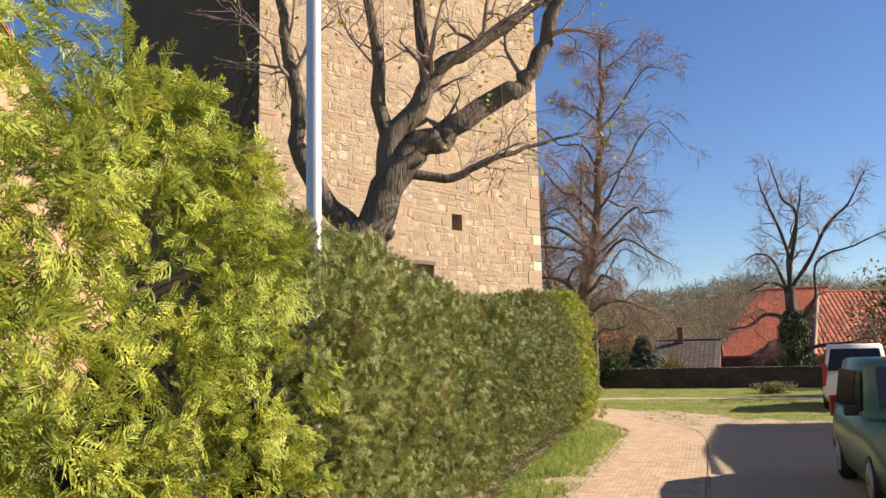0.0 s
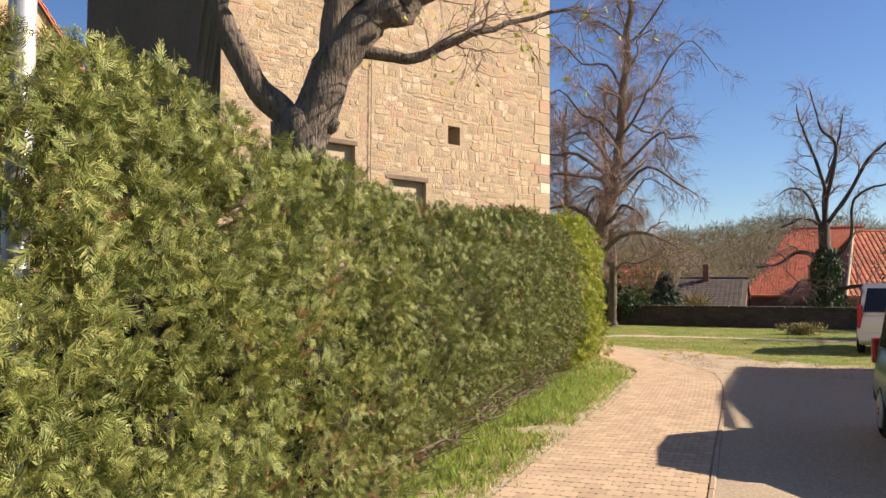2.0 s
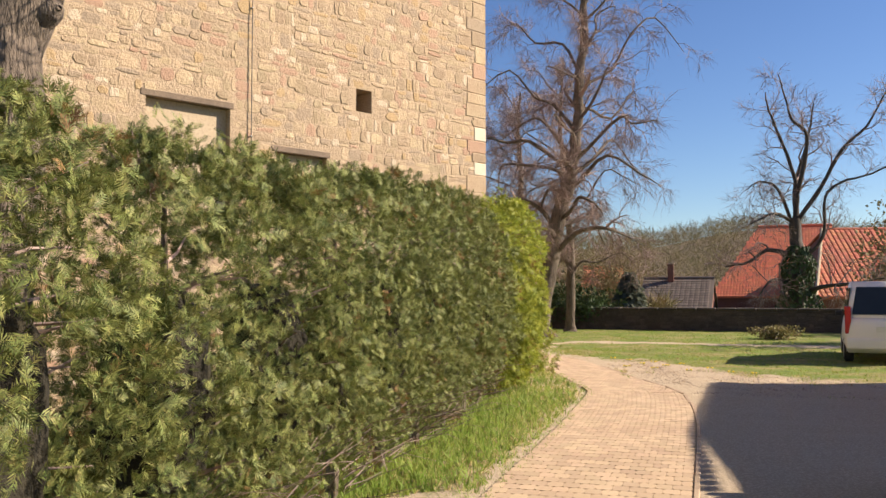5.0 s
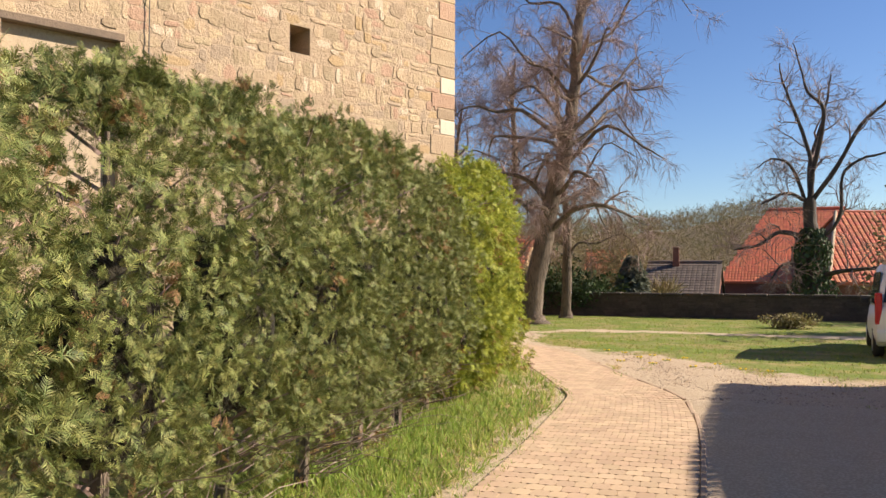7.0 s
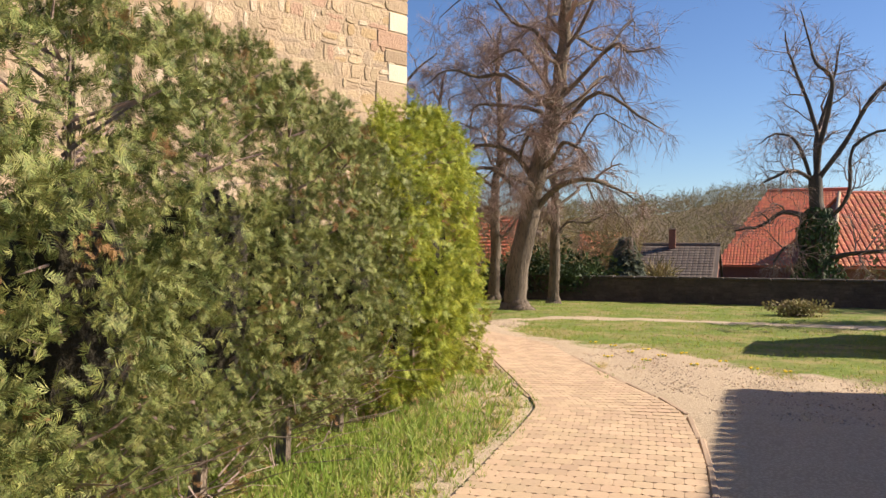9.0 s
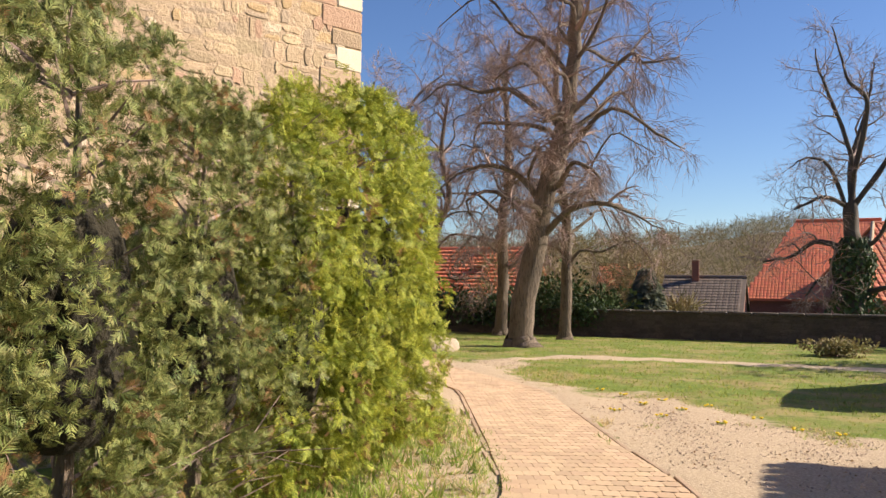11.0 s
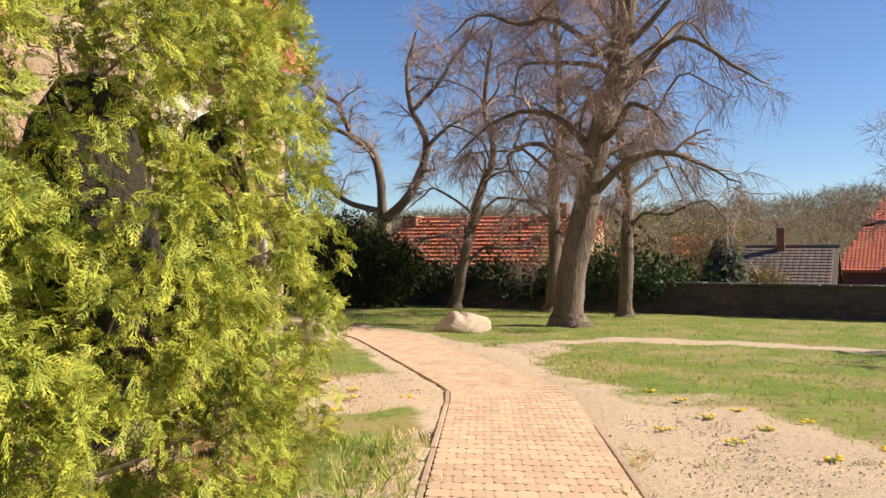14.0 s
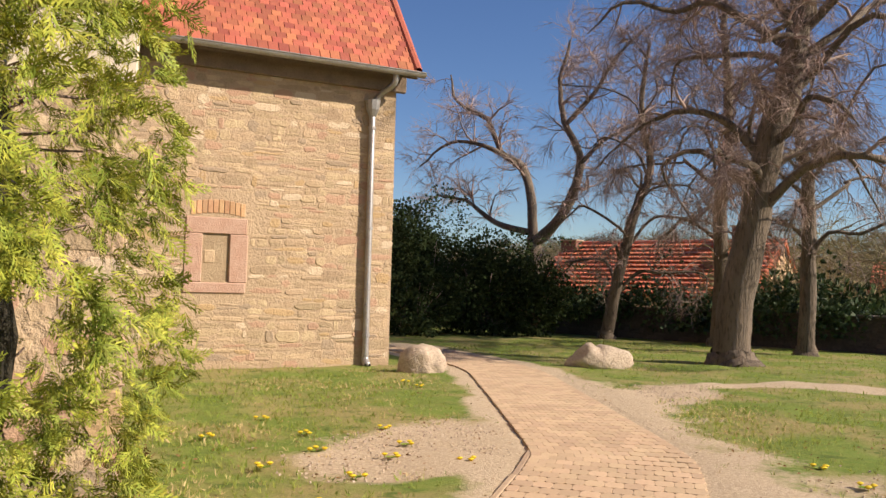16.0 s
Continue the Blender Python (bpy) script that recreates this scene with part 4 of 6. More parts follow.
def shrub(name, label, centre, half, h, mat, sprays, count, size, seed, group, upright=0.5, p=2.8, taper=0.12, dry=0.03, tufts=190, tuft=0.15, lift=0.0):
    """A clipped conifer: stem, boughs, a near-black core painted as inner shade and a shell of sprays, uneven in depth.
    """
    rng = np.random.default_rng(seed)
    t = thing(name, label, "shrub", (centre[0], centre[1], 0), group=group)
    ob = part_np("stem", tube(smooth_line([(0, 0, -0.05), (0.03, 0.02, h * 0.4), (0, 0.05, h * 0.85)]), np.linspace(0.06, 0.012, 9), 7), BARK, t)
    n = 36
    zz = rng.uniform(0.12, 0.85, n) * h
    an = rng.uniform(0, 2 * np.pi, n)
    dr = np.stack([np.cos(an) * half[0], np.sin(an) * half[1], np.full(n, 0.35)], 1)
    tv, tf, *_ = twigs(np.stack([0 * zz, 0 * zz, zz], 1), dr, np.full(n, 0.55 * np.hypot(*half) * 0.8), np.full(n, 0.012), rng)
    tagged(part_np("boughs", (tv, tf), TWIG, t), kind="stuff")
    if lift > 0.2:  # bare grey shoots near the ground
        m = 26
        za, aa = rng.uniform(0.05, 0.55, m), rng.uniform(-1.5, 1.5, m)
        bv, bf, *_ = twigs(np.stack([np.cos(aa) * 0.08, np.sin(aa) * 0.2, za], 1), np.stack([np.cos(aa), np.sin(aa), rng.uniform(0.1, 0.8, m)], 1), rng.uniform(0.35, 0.75, m), rng.uniform(0.003, 0.008, m), rng, 0.1)
        tagged(part_np("bare_shoots", (bv, bf), TWIG, t, "bare grey lower shoots"), kind="stuff")
    nc = tufts
    d, g = superpoints(nc, rng, p, -0.98)
    low = d[:, 2] < 0      # upright sides below the middle
    rad = (np.abs(d[:, 0]) ** p + np.abs(d[:, 1]) ** p) ** (1 / p)
    d[:, :2] *= np.where(low, 1 / np.maximum(rad, 0.35), 1)[:, None]
    g[low, 2] *= 0.15
    g /= np.linalg.norm(g, axis=1, keepdims=True)
    nc = len(d)
    zrel = (d[:, 2] + 1) / 2
    shrink = 1 - taper * np.clip(zrel - 0.35, 0, 1) * 2.2 - 0.10 * np.clip(0.12 - zrel, 0, 1) * 8
    lump = vnoise(d * np.array([2.6, 2.6, 4.2]) + seed * 3.7, seed)
    inset = 1 - 0.22 * (1 - lump) - rng.uniform(0, 0.16, nc)
    inset = np.where(rng.random(nc) < 0.36, inset * 0.68, inset)
    c = np.stack([d[:, 0] * half[0] * shrink * inset, d[:, 1] * half[1] * shrink * inset, h * zrel * (0.76 + 0.24 * inset)], 1)
    if lift:  # the side along the path is bare at the foot and hangs out higher up
        c[:, 0] = np.where(c[:, 0] > 0, c[:, 0] * np.interp(c[:, 2], [0.1, lift, lift * 2.2, lift * 3], [0.05, 0.25, 0.8, 1.0]), c[:, 0])
    keep = ((g[:, 0] > -0.3) | (rng.random(nc) < 0.16)) & ((c[:, 2] > lift) | (rng.random(nc) < 0.25))
    c, g, zrel = c[keep], g[keep], zrel[keep]
    per = max(1, count // max(1, nc))
    idx = np.repeat(np.arange(len(c)), per)
    out = g[idx] * 0.75 + np.array([0, 0, upright]) + rng.normal(0, 0.62, (len(idx), 3))
    out /= np.linalg.norm(out, axis=1, keepdims=True)
    rt = rng.uniform(0.6, 1.25, len(c))[idx] * tuft
    pos = c[idx] - g[idx] * tuft * 0.6 + out * (rt * rng.uniform(0.35, 1.0, len(idx)) ** 0.5)[:, None]
    pos[:, 2] = np.maximum(pos[:, 2], 0.03)
    fwd = g[idx] * 0.35 + out * 0.3 + np.array([0, 0, upright * 1.2 - 0.3]) + rng.normal(0, 0.45, pos.shape)
    up = g[idx] * 0.8 + rng.normal(0, 0.42, pos.shape) + np.array([0.3, 0.1, 0.1])
    sz = rng.uniform(*size, len(pos))
    isdry = (rng.random(len(c)) < dry * (1 + 2.0 * (zrel < 0.35) + 3.0 * (zrel < 0.2)))[idx] & (rng.random(len(pos)) < 0.7)
    part_np("foliage", scatter(sprays, pos[~isdry] - fwd[~isdry] * sz[~isdry, None] * 0.3, fwd[~isdry], up[~isdry], sz[~isdry], rng), mat, t)
    if isdry.any():
        part_np("dry_foliage", scatter(sprays, pos[isdry], fwd[isdry], up[isdry], sz[isdry] * 0.8, rng), DRYLEAF, t, "withered brown sprays")
    # solid near-black core: the shade in the gaps is put into its colour
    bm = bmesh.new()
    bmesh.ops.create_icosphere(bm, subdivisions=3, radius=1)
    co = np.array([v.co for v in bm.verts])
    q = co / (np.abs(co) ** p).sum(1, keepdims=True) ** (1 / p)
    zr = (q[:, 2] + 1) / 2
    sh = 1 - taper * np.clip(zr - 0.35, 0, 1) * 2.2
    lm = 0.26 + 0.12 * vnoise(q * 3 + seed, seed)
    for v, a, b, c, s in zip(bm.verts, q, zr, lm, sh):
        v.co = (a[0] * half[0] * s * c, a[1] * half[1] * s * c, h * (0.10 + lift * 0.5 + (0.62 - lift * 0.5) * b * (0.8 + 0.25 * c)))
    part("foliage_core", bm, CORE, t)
    return t


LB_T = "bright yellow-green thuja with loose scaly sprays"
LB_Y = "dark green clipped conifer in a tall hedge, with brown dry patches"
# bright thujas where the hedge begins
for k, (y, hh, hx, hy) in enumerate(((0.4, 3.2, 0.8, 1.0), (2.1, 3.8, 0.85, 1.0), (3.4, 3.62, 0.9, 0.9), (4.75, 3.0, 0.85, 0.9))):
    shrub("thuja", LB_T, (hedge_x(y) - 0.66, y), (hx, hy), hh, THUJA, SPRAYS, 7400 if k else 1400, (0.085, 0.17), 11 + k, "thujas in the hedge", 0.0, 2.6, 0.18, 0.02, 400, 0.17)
# dark hedge, with the lighter leaf tone up to y = 9
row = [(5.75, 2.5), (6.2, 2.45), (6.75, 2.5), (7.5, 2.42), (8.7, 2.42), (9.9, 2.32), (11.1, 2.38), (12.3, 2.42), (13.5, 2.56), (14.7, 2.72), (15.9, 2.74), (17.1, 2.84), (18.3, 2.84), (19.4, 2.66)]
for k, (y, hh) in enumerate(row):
    shrub("hedge_conifer", LB_Y if y > 9 else "clipped conifer in a tall hedge, in the lighter of its two leaf tones", (hedge_x(y) - 0.62, y), (0.72, 0.82), hh + 0.06, YEW if y > 9 else YEW_LIGHT, SPRAYS_Y, 9400, (0.052, 0.108), 31 + k, "conifers in the hedge", 0.3, 3.4, 0.07, 0.04, 520, 0.145, lift=0.32 if y > 9.5 else 0.1)
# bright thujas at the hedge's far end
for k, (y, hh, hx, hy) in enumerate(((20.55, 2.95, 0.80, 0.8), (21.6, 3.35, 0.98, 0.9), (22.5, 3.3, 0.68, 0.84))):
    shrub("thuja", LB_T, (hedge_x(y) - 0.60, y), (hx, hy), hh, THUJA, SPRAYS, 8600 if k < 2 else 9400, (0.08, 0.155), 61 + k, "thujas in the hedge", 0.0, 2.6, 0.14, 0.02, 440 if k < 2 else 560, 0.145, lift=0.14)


# ---- trees ----
class Tree:
    """Collects the wood of one tree and then builds trunk, limbs and twigs as parts."""

    def __init__(self, name, label, at, seed, bark, twig, group=""):
        self.rng = np.random.default_rng(seed)
        self.t = thing(name, label, "tree", at, group=group)
        self.at = np.array(at, float)
        self.bark, self.twigmat = bark, twig
        self.limbs, self.fine, self.ends, self.seed = [], [], [], seed
        self.n = 0

    def limb(self, pts, r0, r1, sides=10, name="limb", lump=0.16, n=4, power=0.8):
        line = smooth_line(pts, n)
        line = line + self.rng.normal(0, 1, line.shape) * np.linspace(0, r0 * 0.18, len(line))[:, None]
        rad = r1 + (r0 - r1) * (1 - np.linspace(0, 1, len(line))) ** power
        part_np(name, (lambda vf: (vf[0] - self.at, vf[1]))(tube(line, rad, sides, lump, self.seed)), self.bark, self.t, smooth=True)
        return line, rad

    def branch(self, line, rad, count, length, level, start=0.25, spread=0.9, rise=0.25, droop=0.0, shrink=0.6):
        """Side branches along a limb, down to bundles of twigs."""
        rng = self.rng
        k = len(line)
        for u in np.sort(rng.uniform(start, 1.0, count)):
            f = u * (k - 1)
            i = min(int(f), k - 2)
            p = line[i] + (line[i + 1] - line[i]) * (f - i)
            d = line[i + 1] - line[i]
            d = d / (np.linalg.norm(d) + 1e-9)
            side = rng.normal(0, 1, 3)
            side -= d * (side @ d)
            side /= np.linalg.norm(side) + 1e-9
            dr = d * (0.55 + 0.3 * u) + side * spread + np.array([0, 0, rise])
            dr /= np.linalg.norm(dr)
            ln = length * rng.uniform(0.55, 1.1) * (1 - 0.45 * u)
            r = max(rad[i] * rng.uniform(0.35, 0.6), 0.006)
            m = 5
            pts = [p]
            for s in range(m - 1):
                dr = dr + rng.normal(0, 0.27, 3) + np.array([0, 0, -droop * s * 0.35 + 0.03])
                dr /= np.linalg.norm(dr)
                pts.append(pts[-1] + dr * ln / (m - 1))
            pts = np.array(pts)
            rr = np.linspace(r, max(r * 0.25, 0.004), m)
            self.fine.append(tube(pts, rr, 5 if r > 0.03 else 4))
            if level > 1:
                self.branch(pts, rr, max(3, int(count * shrink)), length * 0.55, level - 1, 0.2, spread, rise * 0.7, droop, shrink)
            else:
                self.ends.append(pts)

    def finish(self, per=6, length=0.5, radius=0.004, droop=0.2, buds=0, budmat=None, budsize=0.05):
        rng = self.rng
        if self.fine:
            v, f = join_vf(self.fine)
            tagged(part_np("branches", (v - self.at, f), self.twigmat, self.t), kind="stuff")
        if self.ends:
            E = np.array(self.ends)
            n = len(E)
            idx = np.repeat(np.arange(n), per)
            u = rng.uniform(0.2, 1, n * per) * 3.999
            i = u.astype(int)
            st = E[idx, i] + (E[idx, i + 1] - E[idx, i]) * (u - i)[:, None]
            dr = (E[idx, i + 1] - E[idx, i])
            dr = dr / (np.linalg.norm(dr, axis=1, keepdims=True) + 1e-9) + rng.normal(0, 0.55, st.shape)
            v, f, p1, p2, d2 = twigs(st, dr, rng.uniform(0.5, 1.2, len(st)) * length, np.full(len(st), radius), rng, droop)
            tagged(part_np("twigs", (v - self.at, f), self.twigmat, self.t), kind="stuff")
            if buds:
                s = rng.integers(0, len(p2), buds)
                tagged(part_np("buds", (lambda vf: (vf[0] - self.at, vf[1]))(scatter(LEAF, p2[s], d2[s] + rng.normal(0, 0.6, (buds, 3)), rng.normal(0, 1, (buds, 3)), rng.uniform(0.6, 1.4, buds) * budsize, rng)), budmat, self.t), kind="stuff")
        return self.t


# tree beside the hedge, in front of the tower
tr = Tree("old_tree", "leaning old tree with thick ridged bark and first yellow-green buds", (-3.95, 11.5, 0), 3, BARK, TWIG)
tr.limb([(-3.98, 11.48, -0.1), (-3.95, 11.5, 1.4), (-3.9, 11.52, 2.86), (-3.86, 11.54, 3.3)], 0.29, 0.25, 14, "trunk", 0.2)
main = [tr.limb(p, a, b, 12) for p, a, b in (
    ([(-3.9, 11.52, 3.0), (-3.72, 11.63, 3.55), (-3.59, 11.7, 3.95), (-3.31, 11.87, 4.36), (-3.01, 12.04, 4.52), (-2.88, 12.11, 4.68), (-2.21, 12.5, 5.2), (-1.93, 12.66, 5.49), (-1.58, 12.86, 6.51), (-1.3, 13.0, 8.0), (-1.2, 13.3, 9.4)], 0.24, 0.03),
    ([(-3.62, 11.69, 3.85), (-3.59, 11.71, 4.46), (-3.3, 11.87, 4.84), (-3.13, 11.97, 5.23), (-2.93, 12.08, 5.54), (-2.53, 12.32, 5.8), (-1.76, 12.76, 6.49), (-0.9, 13.2, 7.3), (-0.2, 13.5, 8.3)], 0.16, 0.025),
    ([(-3.15, 11.96, 5.2), (-3.22, 11.9, 6.06), (-3.23, 11.92, 6.68), (-3.1, 11.9, 8.2), (-3.2, 12.1, 9.6)], 0.095, 0.02),
    ([(-3.59, 11.71, 4.45), (-3.71, 11.64, 4.97), (-3.7, 11.64, 5.57), (-3.82, 11.57, 6.32), (-4.0, 11.5, 7.9), (-3.9, 11.3, 9.3)], 0.11, 0.02),
    ([(-3.92, 11.51, 2.95), (-4.0, 11.47, 3.33), (-4.25, 11.33, 3.6), (-4.48, 11.19, 4.05), (-4.6, 11.13, 4.4), (-4.57, 11.14, 4.93), (-4.69, 11.07, 5.5), (-4.78, 11.02, 6.23), (-5.0, 10.9, 7.8), (-4.9, 10.7, 9.2)], 0.15, 0.025),
    ([(-3.4, 11.81, 4.05), (-3.15, 11.96, 4.02), (-2.9, 12.1, 4.0), (-2.61, 12.27, 4.17), (-2.36, 12.41, 4.29), (-1.92, 12.67, 4.47), (-1.3, 13.0, 4.65)], 0.075, 0.012))]
for k, (line, rad) in enumerate(main):
    tr.branch(line, rad * 0.75, 9 if k < 5 else 9, 1.5 if k < 5 else 1.1, 2, 0.3, 0.9, 0.15, 0.05)
part_np("burr", (lambda vf: (vf[0] - tr.at, vf[1]))(tube([(-3.66, 11.63, 3.26), (-3.56, 11.62, 3.28), (-3.5, 11.6, 3.27)], [0.11, 0.09, 0.02], 9, 0.4, 2)), BARK, tr.t, "knobbly burr", True)
tr.finish(5, 0.45, 0.003, 0.0, 520, BUD, 0.07)

# limes on the lawn
def lime(at, line, r0, top, seed, limbs, reach, label, levels=3, count=7, group="trees on the lawn", per=6):
    t = Tree("lime_tree", label, at, seed, BARK, TWIG, group)
    ln, rd = t.limb(line, r0, 0.04, 14, "trunk", 0.12, 5, 0.7)
    base = ln[0]
    t.limb([base + np.array([0, 0, 0.35]), base + np.array([0.02, 0, 0.1]), base + np.array([0.03, 0, -0.1])], r0 * 1.02, r0 * 1.7, 14, "root_flare", 0.3, 4, 1.0)
    rg = t.rng
    k = len(ln)
    for i in range(limbs):
        u = 0.25 + 0.73 * i / limbs
        p = ln[int(u * (k - 1))]
        r = rd[int(u * (k - 1))]
        a = i * 2.4 + rg.uniform(-0.4, 0.4)
        out = np.array([math.cos(a), math.sin(a), 0.0])
        ext = 0.95 * reach * (0.72 + 0.36 * math.sin(math.pi * min(1, u * 0.95))) * (1 - 0.45 * max(0, u - 0.75) / 0.25) * rg.uniform(0.8, 1.1)
        ext *= 1 - 0.5 * max(0.0, -out[1])
        up = 0.3 + 1.0 * u
        low = max(0.0, 1 - max(0.0, u - 0.3) / 0.45)       # the lower limbs arch over and hang
        lifts = [q * up * (1 - low) + low * w for q, w in ((0.27, 0.20), (0.5, 0.34), (0.64, 0.24), (0.60, -0.04))]
        pts = [p] + [p + out * ext * q + np.array([0, 0, ext * w]) for q, w in zip((0.22, 0.5, 0.8, 1.02), lifts)]
        bend = rg.normal(0, ext * 0.075, (5, 3))
        bend[0] = 0
        pts = [q_ + w_ for q_, w_ in zip(pts, bend)]
        l2, r2 = t.limb(pts, max(0.035, r * 0.36), 0.012, 7, "limb", 0.12, 3)
        t.branch(l2, r2, count, ext * 0.5, levels - 1, 0.2, 0.8, 0.12 - 0.2 * low, 0.14 + 0.25 * low)
    t.branch(ln, rd, 6, reach * 0.5, levels - 1, 0.6, 0.8, 0.3, 0.05)
    t.branch(ln, rd * 0.12, 26, reach * 0.26, 1, 0.2, 1.3, 0.0, 0.2)
    t.finish(per, 0.68, 0.0048, 0.5)
    return t


lime((-5.55, 38.3, 0), [(-5.62, 38.3, -0.1), (-5.5, 38.3, 1.27), (-5.2, 38.3, 2.6), (-4.96, 38.25, 3.9), (-4.6, 38.2, 5.3), (-4.31, 38.2, 6.5), (-4.1, 38.2, 8.2), (-4.0, 38.2, 10.5), (-3.8, 38.2, 13), (-3.75, 38.2, 15.6)], 0.36, 15.6, 5, 32, 3.8, "tall leafless lime tree with fine purplish twigs on the lawn", count=9, per=10)
lime((-5.2, 42.6, 0), [(-5.15, 42.6, -0.1), (-5.1, 42.6, 1.8), (-5.1, 42.6, 3.7), (-5.3, 42.6, 5.4), (-5.5, 42.7, 8), (-5.4, 42.7, 11)], 0.20, 11, 8, 18, 3.0, "slender leafless lime tree by the boundary wall", count=7, per=10)
lime((-7.75, 44.3, 0), [(-7.75, 44.3, -0.1), (-7.65, 44.3, 1.8), (-7.7, 44.3, 4.2), (-7.5, 44.3, 5.6), (-7.6, 44.2, 8.2), (-7.5, 44.2, 10.5)], 0.22, 10.5, 12, 18, 3.0, "leafless lime tree by the boundary wall", count=7, per=10)
lime((-11.1, 44.6, 0), [(-11.13, 44.6, -0.1), (-10.96, 44.6, 0.7), (-10.65, 44.6, 2.2), (-10.2, 44.6, 3.9), (-9.8, 44.6, 4.9), (-10.1, 44.6, 6.6), (-9.9, 44.4, 8.6)], 0.20, 8.6, 15, 16, 3.2, "leaning leafless tree by the boundary wall", count=7, per=10)
ct = Tree("crooked_tree", "crooked leafless tree with arching limbs beyond the church", (-16.6, 50, -0.5), 18, BARK, TWIG)
ct.limb([(-16.6, 50, -0.7), (-16.57, 50, 1.07), (-16.54, 50, 2.2), (-16.6, 50, 3.4)], 0.36, 0.27, 12, "trunk", 0.2)
for p, a, b in (
    ([(-16.6, 50, 3.2), (-15.6, 49.8, 3.9), (-14.8, 49.7, 5.0), (-14.5, 49.6, 6.4), (-15.1, 49.5, 7.7), (-15.35, 49.6, 9.3), (-15.0, 49.7, 10.8)], 0.24, 0.04),
    ([(-16.6, 50, 3.3), (-16.8, 50.1, 5.0), (-17.3, 50.2, 6.2), (-18.3, 50.3, 6.9), (-19.1, 50.4, 8.3), (-20.6, 50.4, 9.2), (-21.0, 50.5, 10.4)], 0.2, 0.035),
    ([(-17.2, 50.2, 6.1), (-18.8, 49.8, 7.1), (-20.4, 49.6, 7.3), (-21.8, 49.5, 6.4)], 0.11, 0.03),
    ([(-16.7, 50, 3.6), (-18.1, 49.6, 4.0), (-19.4, 49.4, 4.9), (-20.7, 49.2, 5.1)], 0.13, 0.03),
    ([(-15.0, 49.5, 7.6), (-13.8, 49.3, 8.6), (-12.8, 49.2, 9.9), (-11.6, 49.2, 10.8)], 0.1, 0.03),
    ([(-14.6, 49.6, 6.0), (-13.4, 49.3, 6.8), (-12.2, 49.1, 7.2)], 0.09, 0.03)):
    l2, r2 = ct.limb(p, a, b, 8, "limb", 0.22, 4)
    ct.branch(l2, r2, 10, 2.3, 2, 0.2, 1.0, 0.1, 0.05, 0.8)
ct.finish(10, 0.7, 0.007, 0.1)

# bare ivy-clad tree behind the wall
et = Tree("ivy_clad_tree", "gnarled leafless tree with an ivy-covered trunk behind the wall", (4.55, 52, -0.6), 21, ELMBARK, TWIG)
et.limb([(4.6, 52, -0.9), (4.5, 52, 1.2), (4.46, 52, 2.18), (4.5, 52, 3.6), (4.43, 52, 5.2)], 0.45, 0.25, 12, "trunk", 0.25)
for p, a, b in (
    ([(4.43, 52, 5.0), (4.57, 52.2, 6.74), (4.01, 52.3, 8.8), (3.47, 52.3, 10.31), (3.2, 52.2, 11.52)], 0.125, 0.025),
    ([(4.55, 52, 6.3), (4.96, 51.8, 8.16), (4.97, 51.6, 9.32), (4.34, 51.5, 9.95), (4.12, 51.5, 10.85), (3.78, 51.6, 12.21)], 0.109, 0.021),
    ([(4.48, 52, 5.0), (5.62, 51.7, 6.68), (6.49, 51.4, 8.35), (7.58, 51.2, 9.42), (8.45, 51, 11.06)], 0.117, 0.025),
    ([(4.66, 52, 3.3), (5.3, 51.7, 3.75), (5.67, 51.5, 4.6), (5.72, 51.3, 6.11), (6.4, 51.2, 6.78), (7.7, 51, 7.13), (9.4, 50.8, 7.9)], 0.101, 0.025),
    ([(4.3, 52, 4.9), (3.99, 51.9, 5.9), (3.5, 51.7, 6.8), (2.8, 51.6, 7.0), (2.14, 51.5, 6.58)], 0.094, 0.021),
    ([(4.2, 52, 3.47), (3.07, 51.5, 3.64), (2.24, 51.2, 3.09), (1.13, 51, 2.83)], 0.117, 0.028),
    ([(4.2, 52, 2.1), (3.27, 51.4, 2.2), (2.7, 51.2, 1.5)], 0.094, 0.028),
    ([(4.7, 52, 1.6), (5.7, 51.3, 1.9), (6.8, 50.9, 2.0), (8.2, 50.7, 2.3)], 0.125, 0.028),
    ([(4.35, 52, 5.03), (3.42, 51.4, 5.4), (2.31, 51.0, 4.9)], 0.101, 0.028),
    ([(4.5, 52, 5.1), (4.6, 53, 7.0), (5.2, 53.6, 9.0), (5.6, 53.8, 11.2)], 0.156, 0.028)):
    l2, r2 = et.limb(p, a, b, 8, "limb", 0.25, 4)
    et.branch(l2, r2, 9, 2.0, 2, 0.2, 1.0, 0.1, 0.05, 0.8)
et.finish(7, 0.7, 0.006, 0.05)
rg = np.random.default_rng(4)
n = 2600
z = rg.uniform(-0.8, 3.9, n)
a = rg.uniform(0, 2 * np.pi, n)
rr = (0.75 + 0.22 * np.sin(z * 2.3) + 0.25 * vnoise(np.column_stack([a * 2, z * 2, z * 0])) ) * np.clip((4.6 - z) / 2.2, 0.45, 1)
pos = np.stack([4.52 + np.cos(a) * rr, 52 + np.sin(a) * rr, z], 1)
nr = np.stack([np.cos(a), np.sin(a), 0 * a], 1)
part_np("ivy", (lambda vf: (vf[0] - et.at, vf[1]))(scatter(LEAF, pos, np.array([0, 0, -1]) + rg.normal(0, 0.5, (n, 3)), nr + rg.normal(0, 0.3, (n, 3)), rg.uniform(0.14, 0.26, n), rg)), IVY, et.t, "dark glossy ivy")


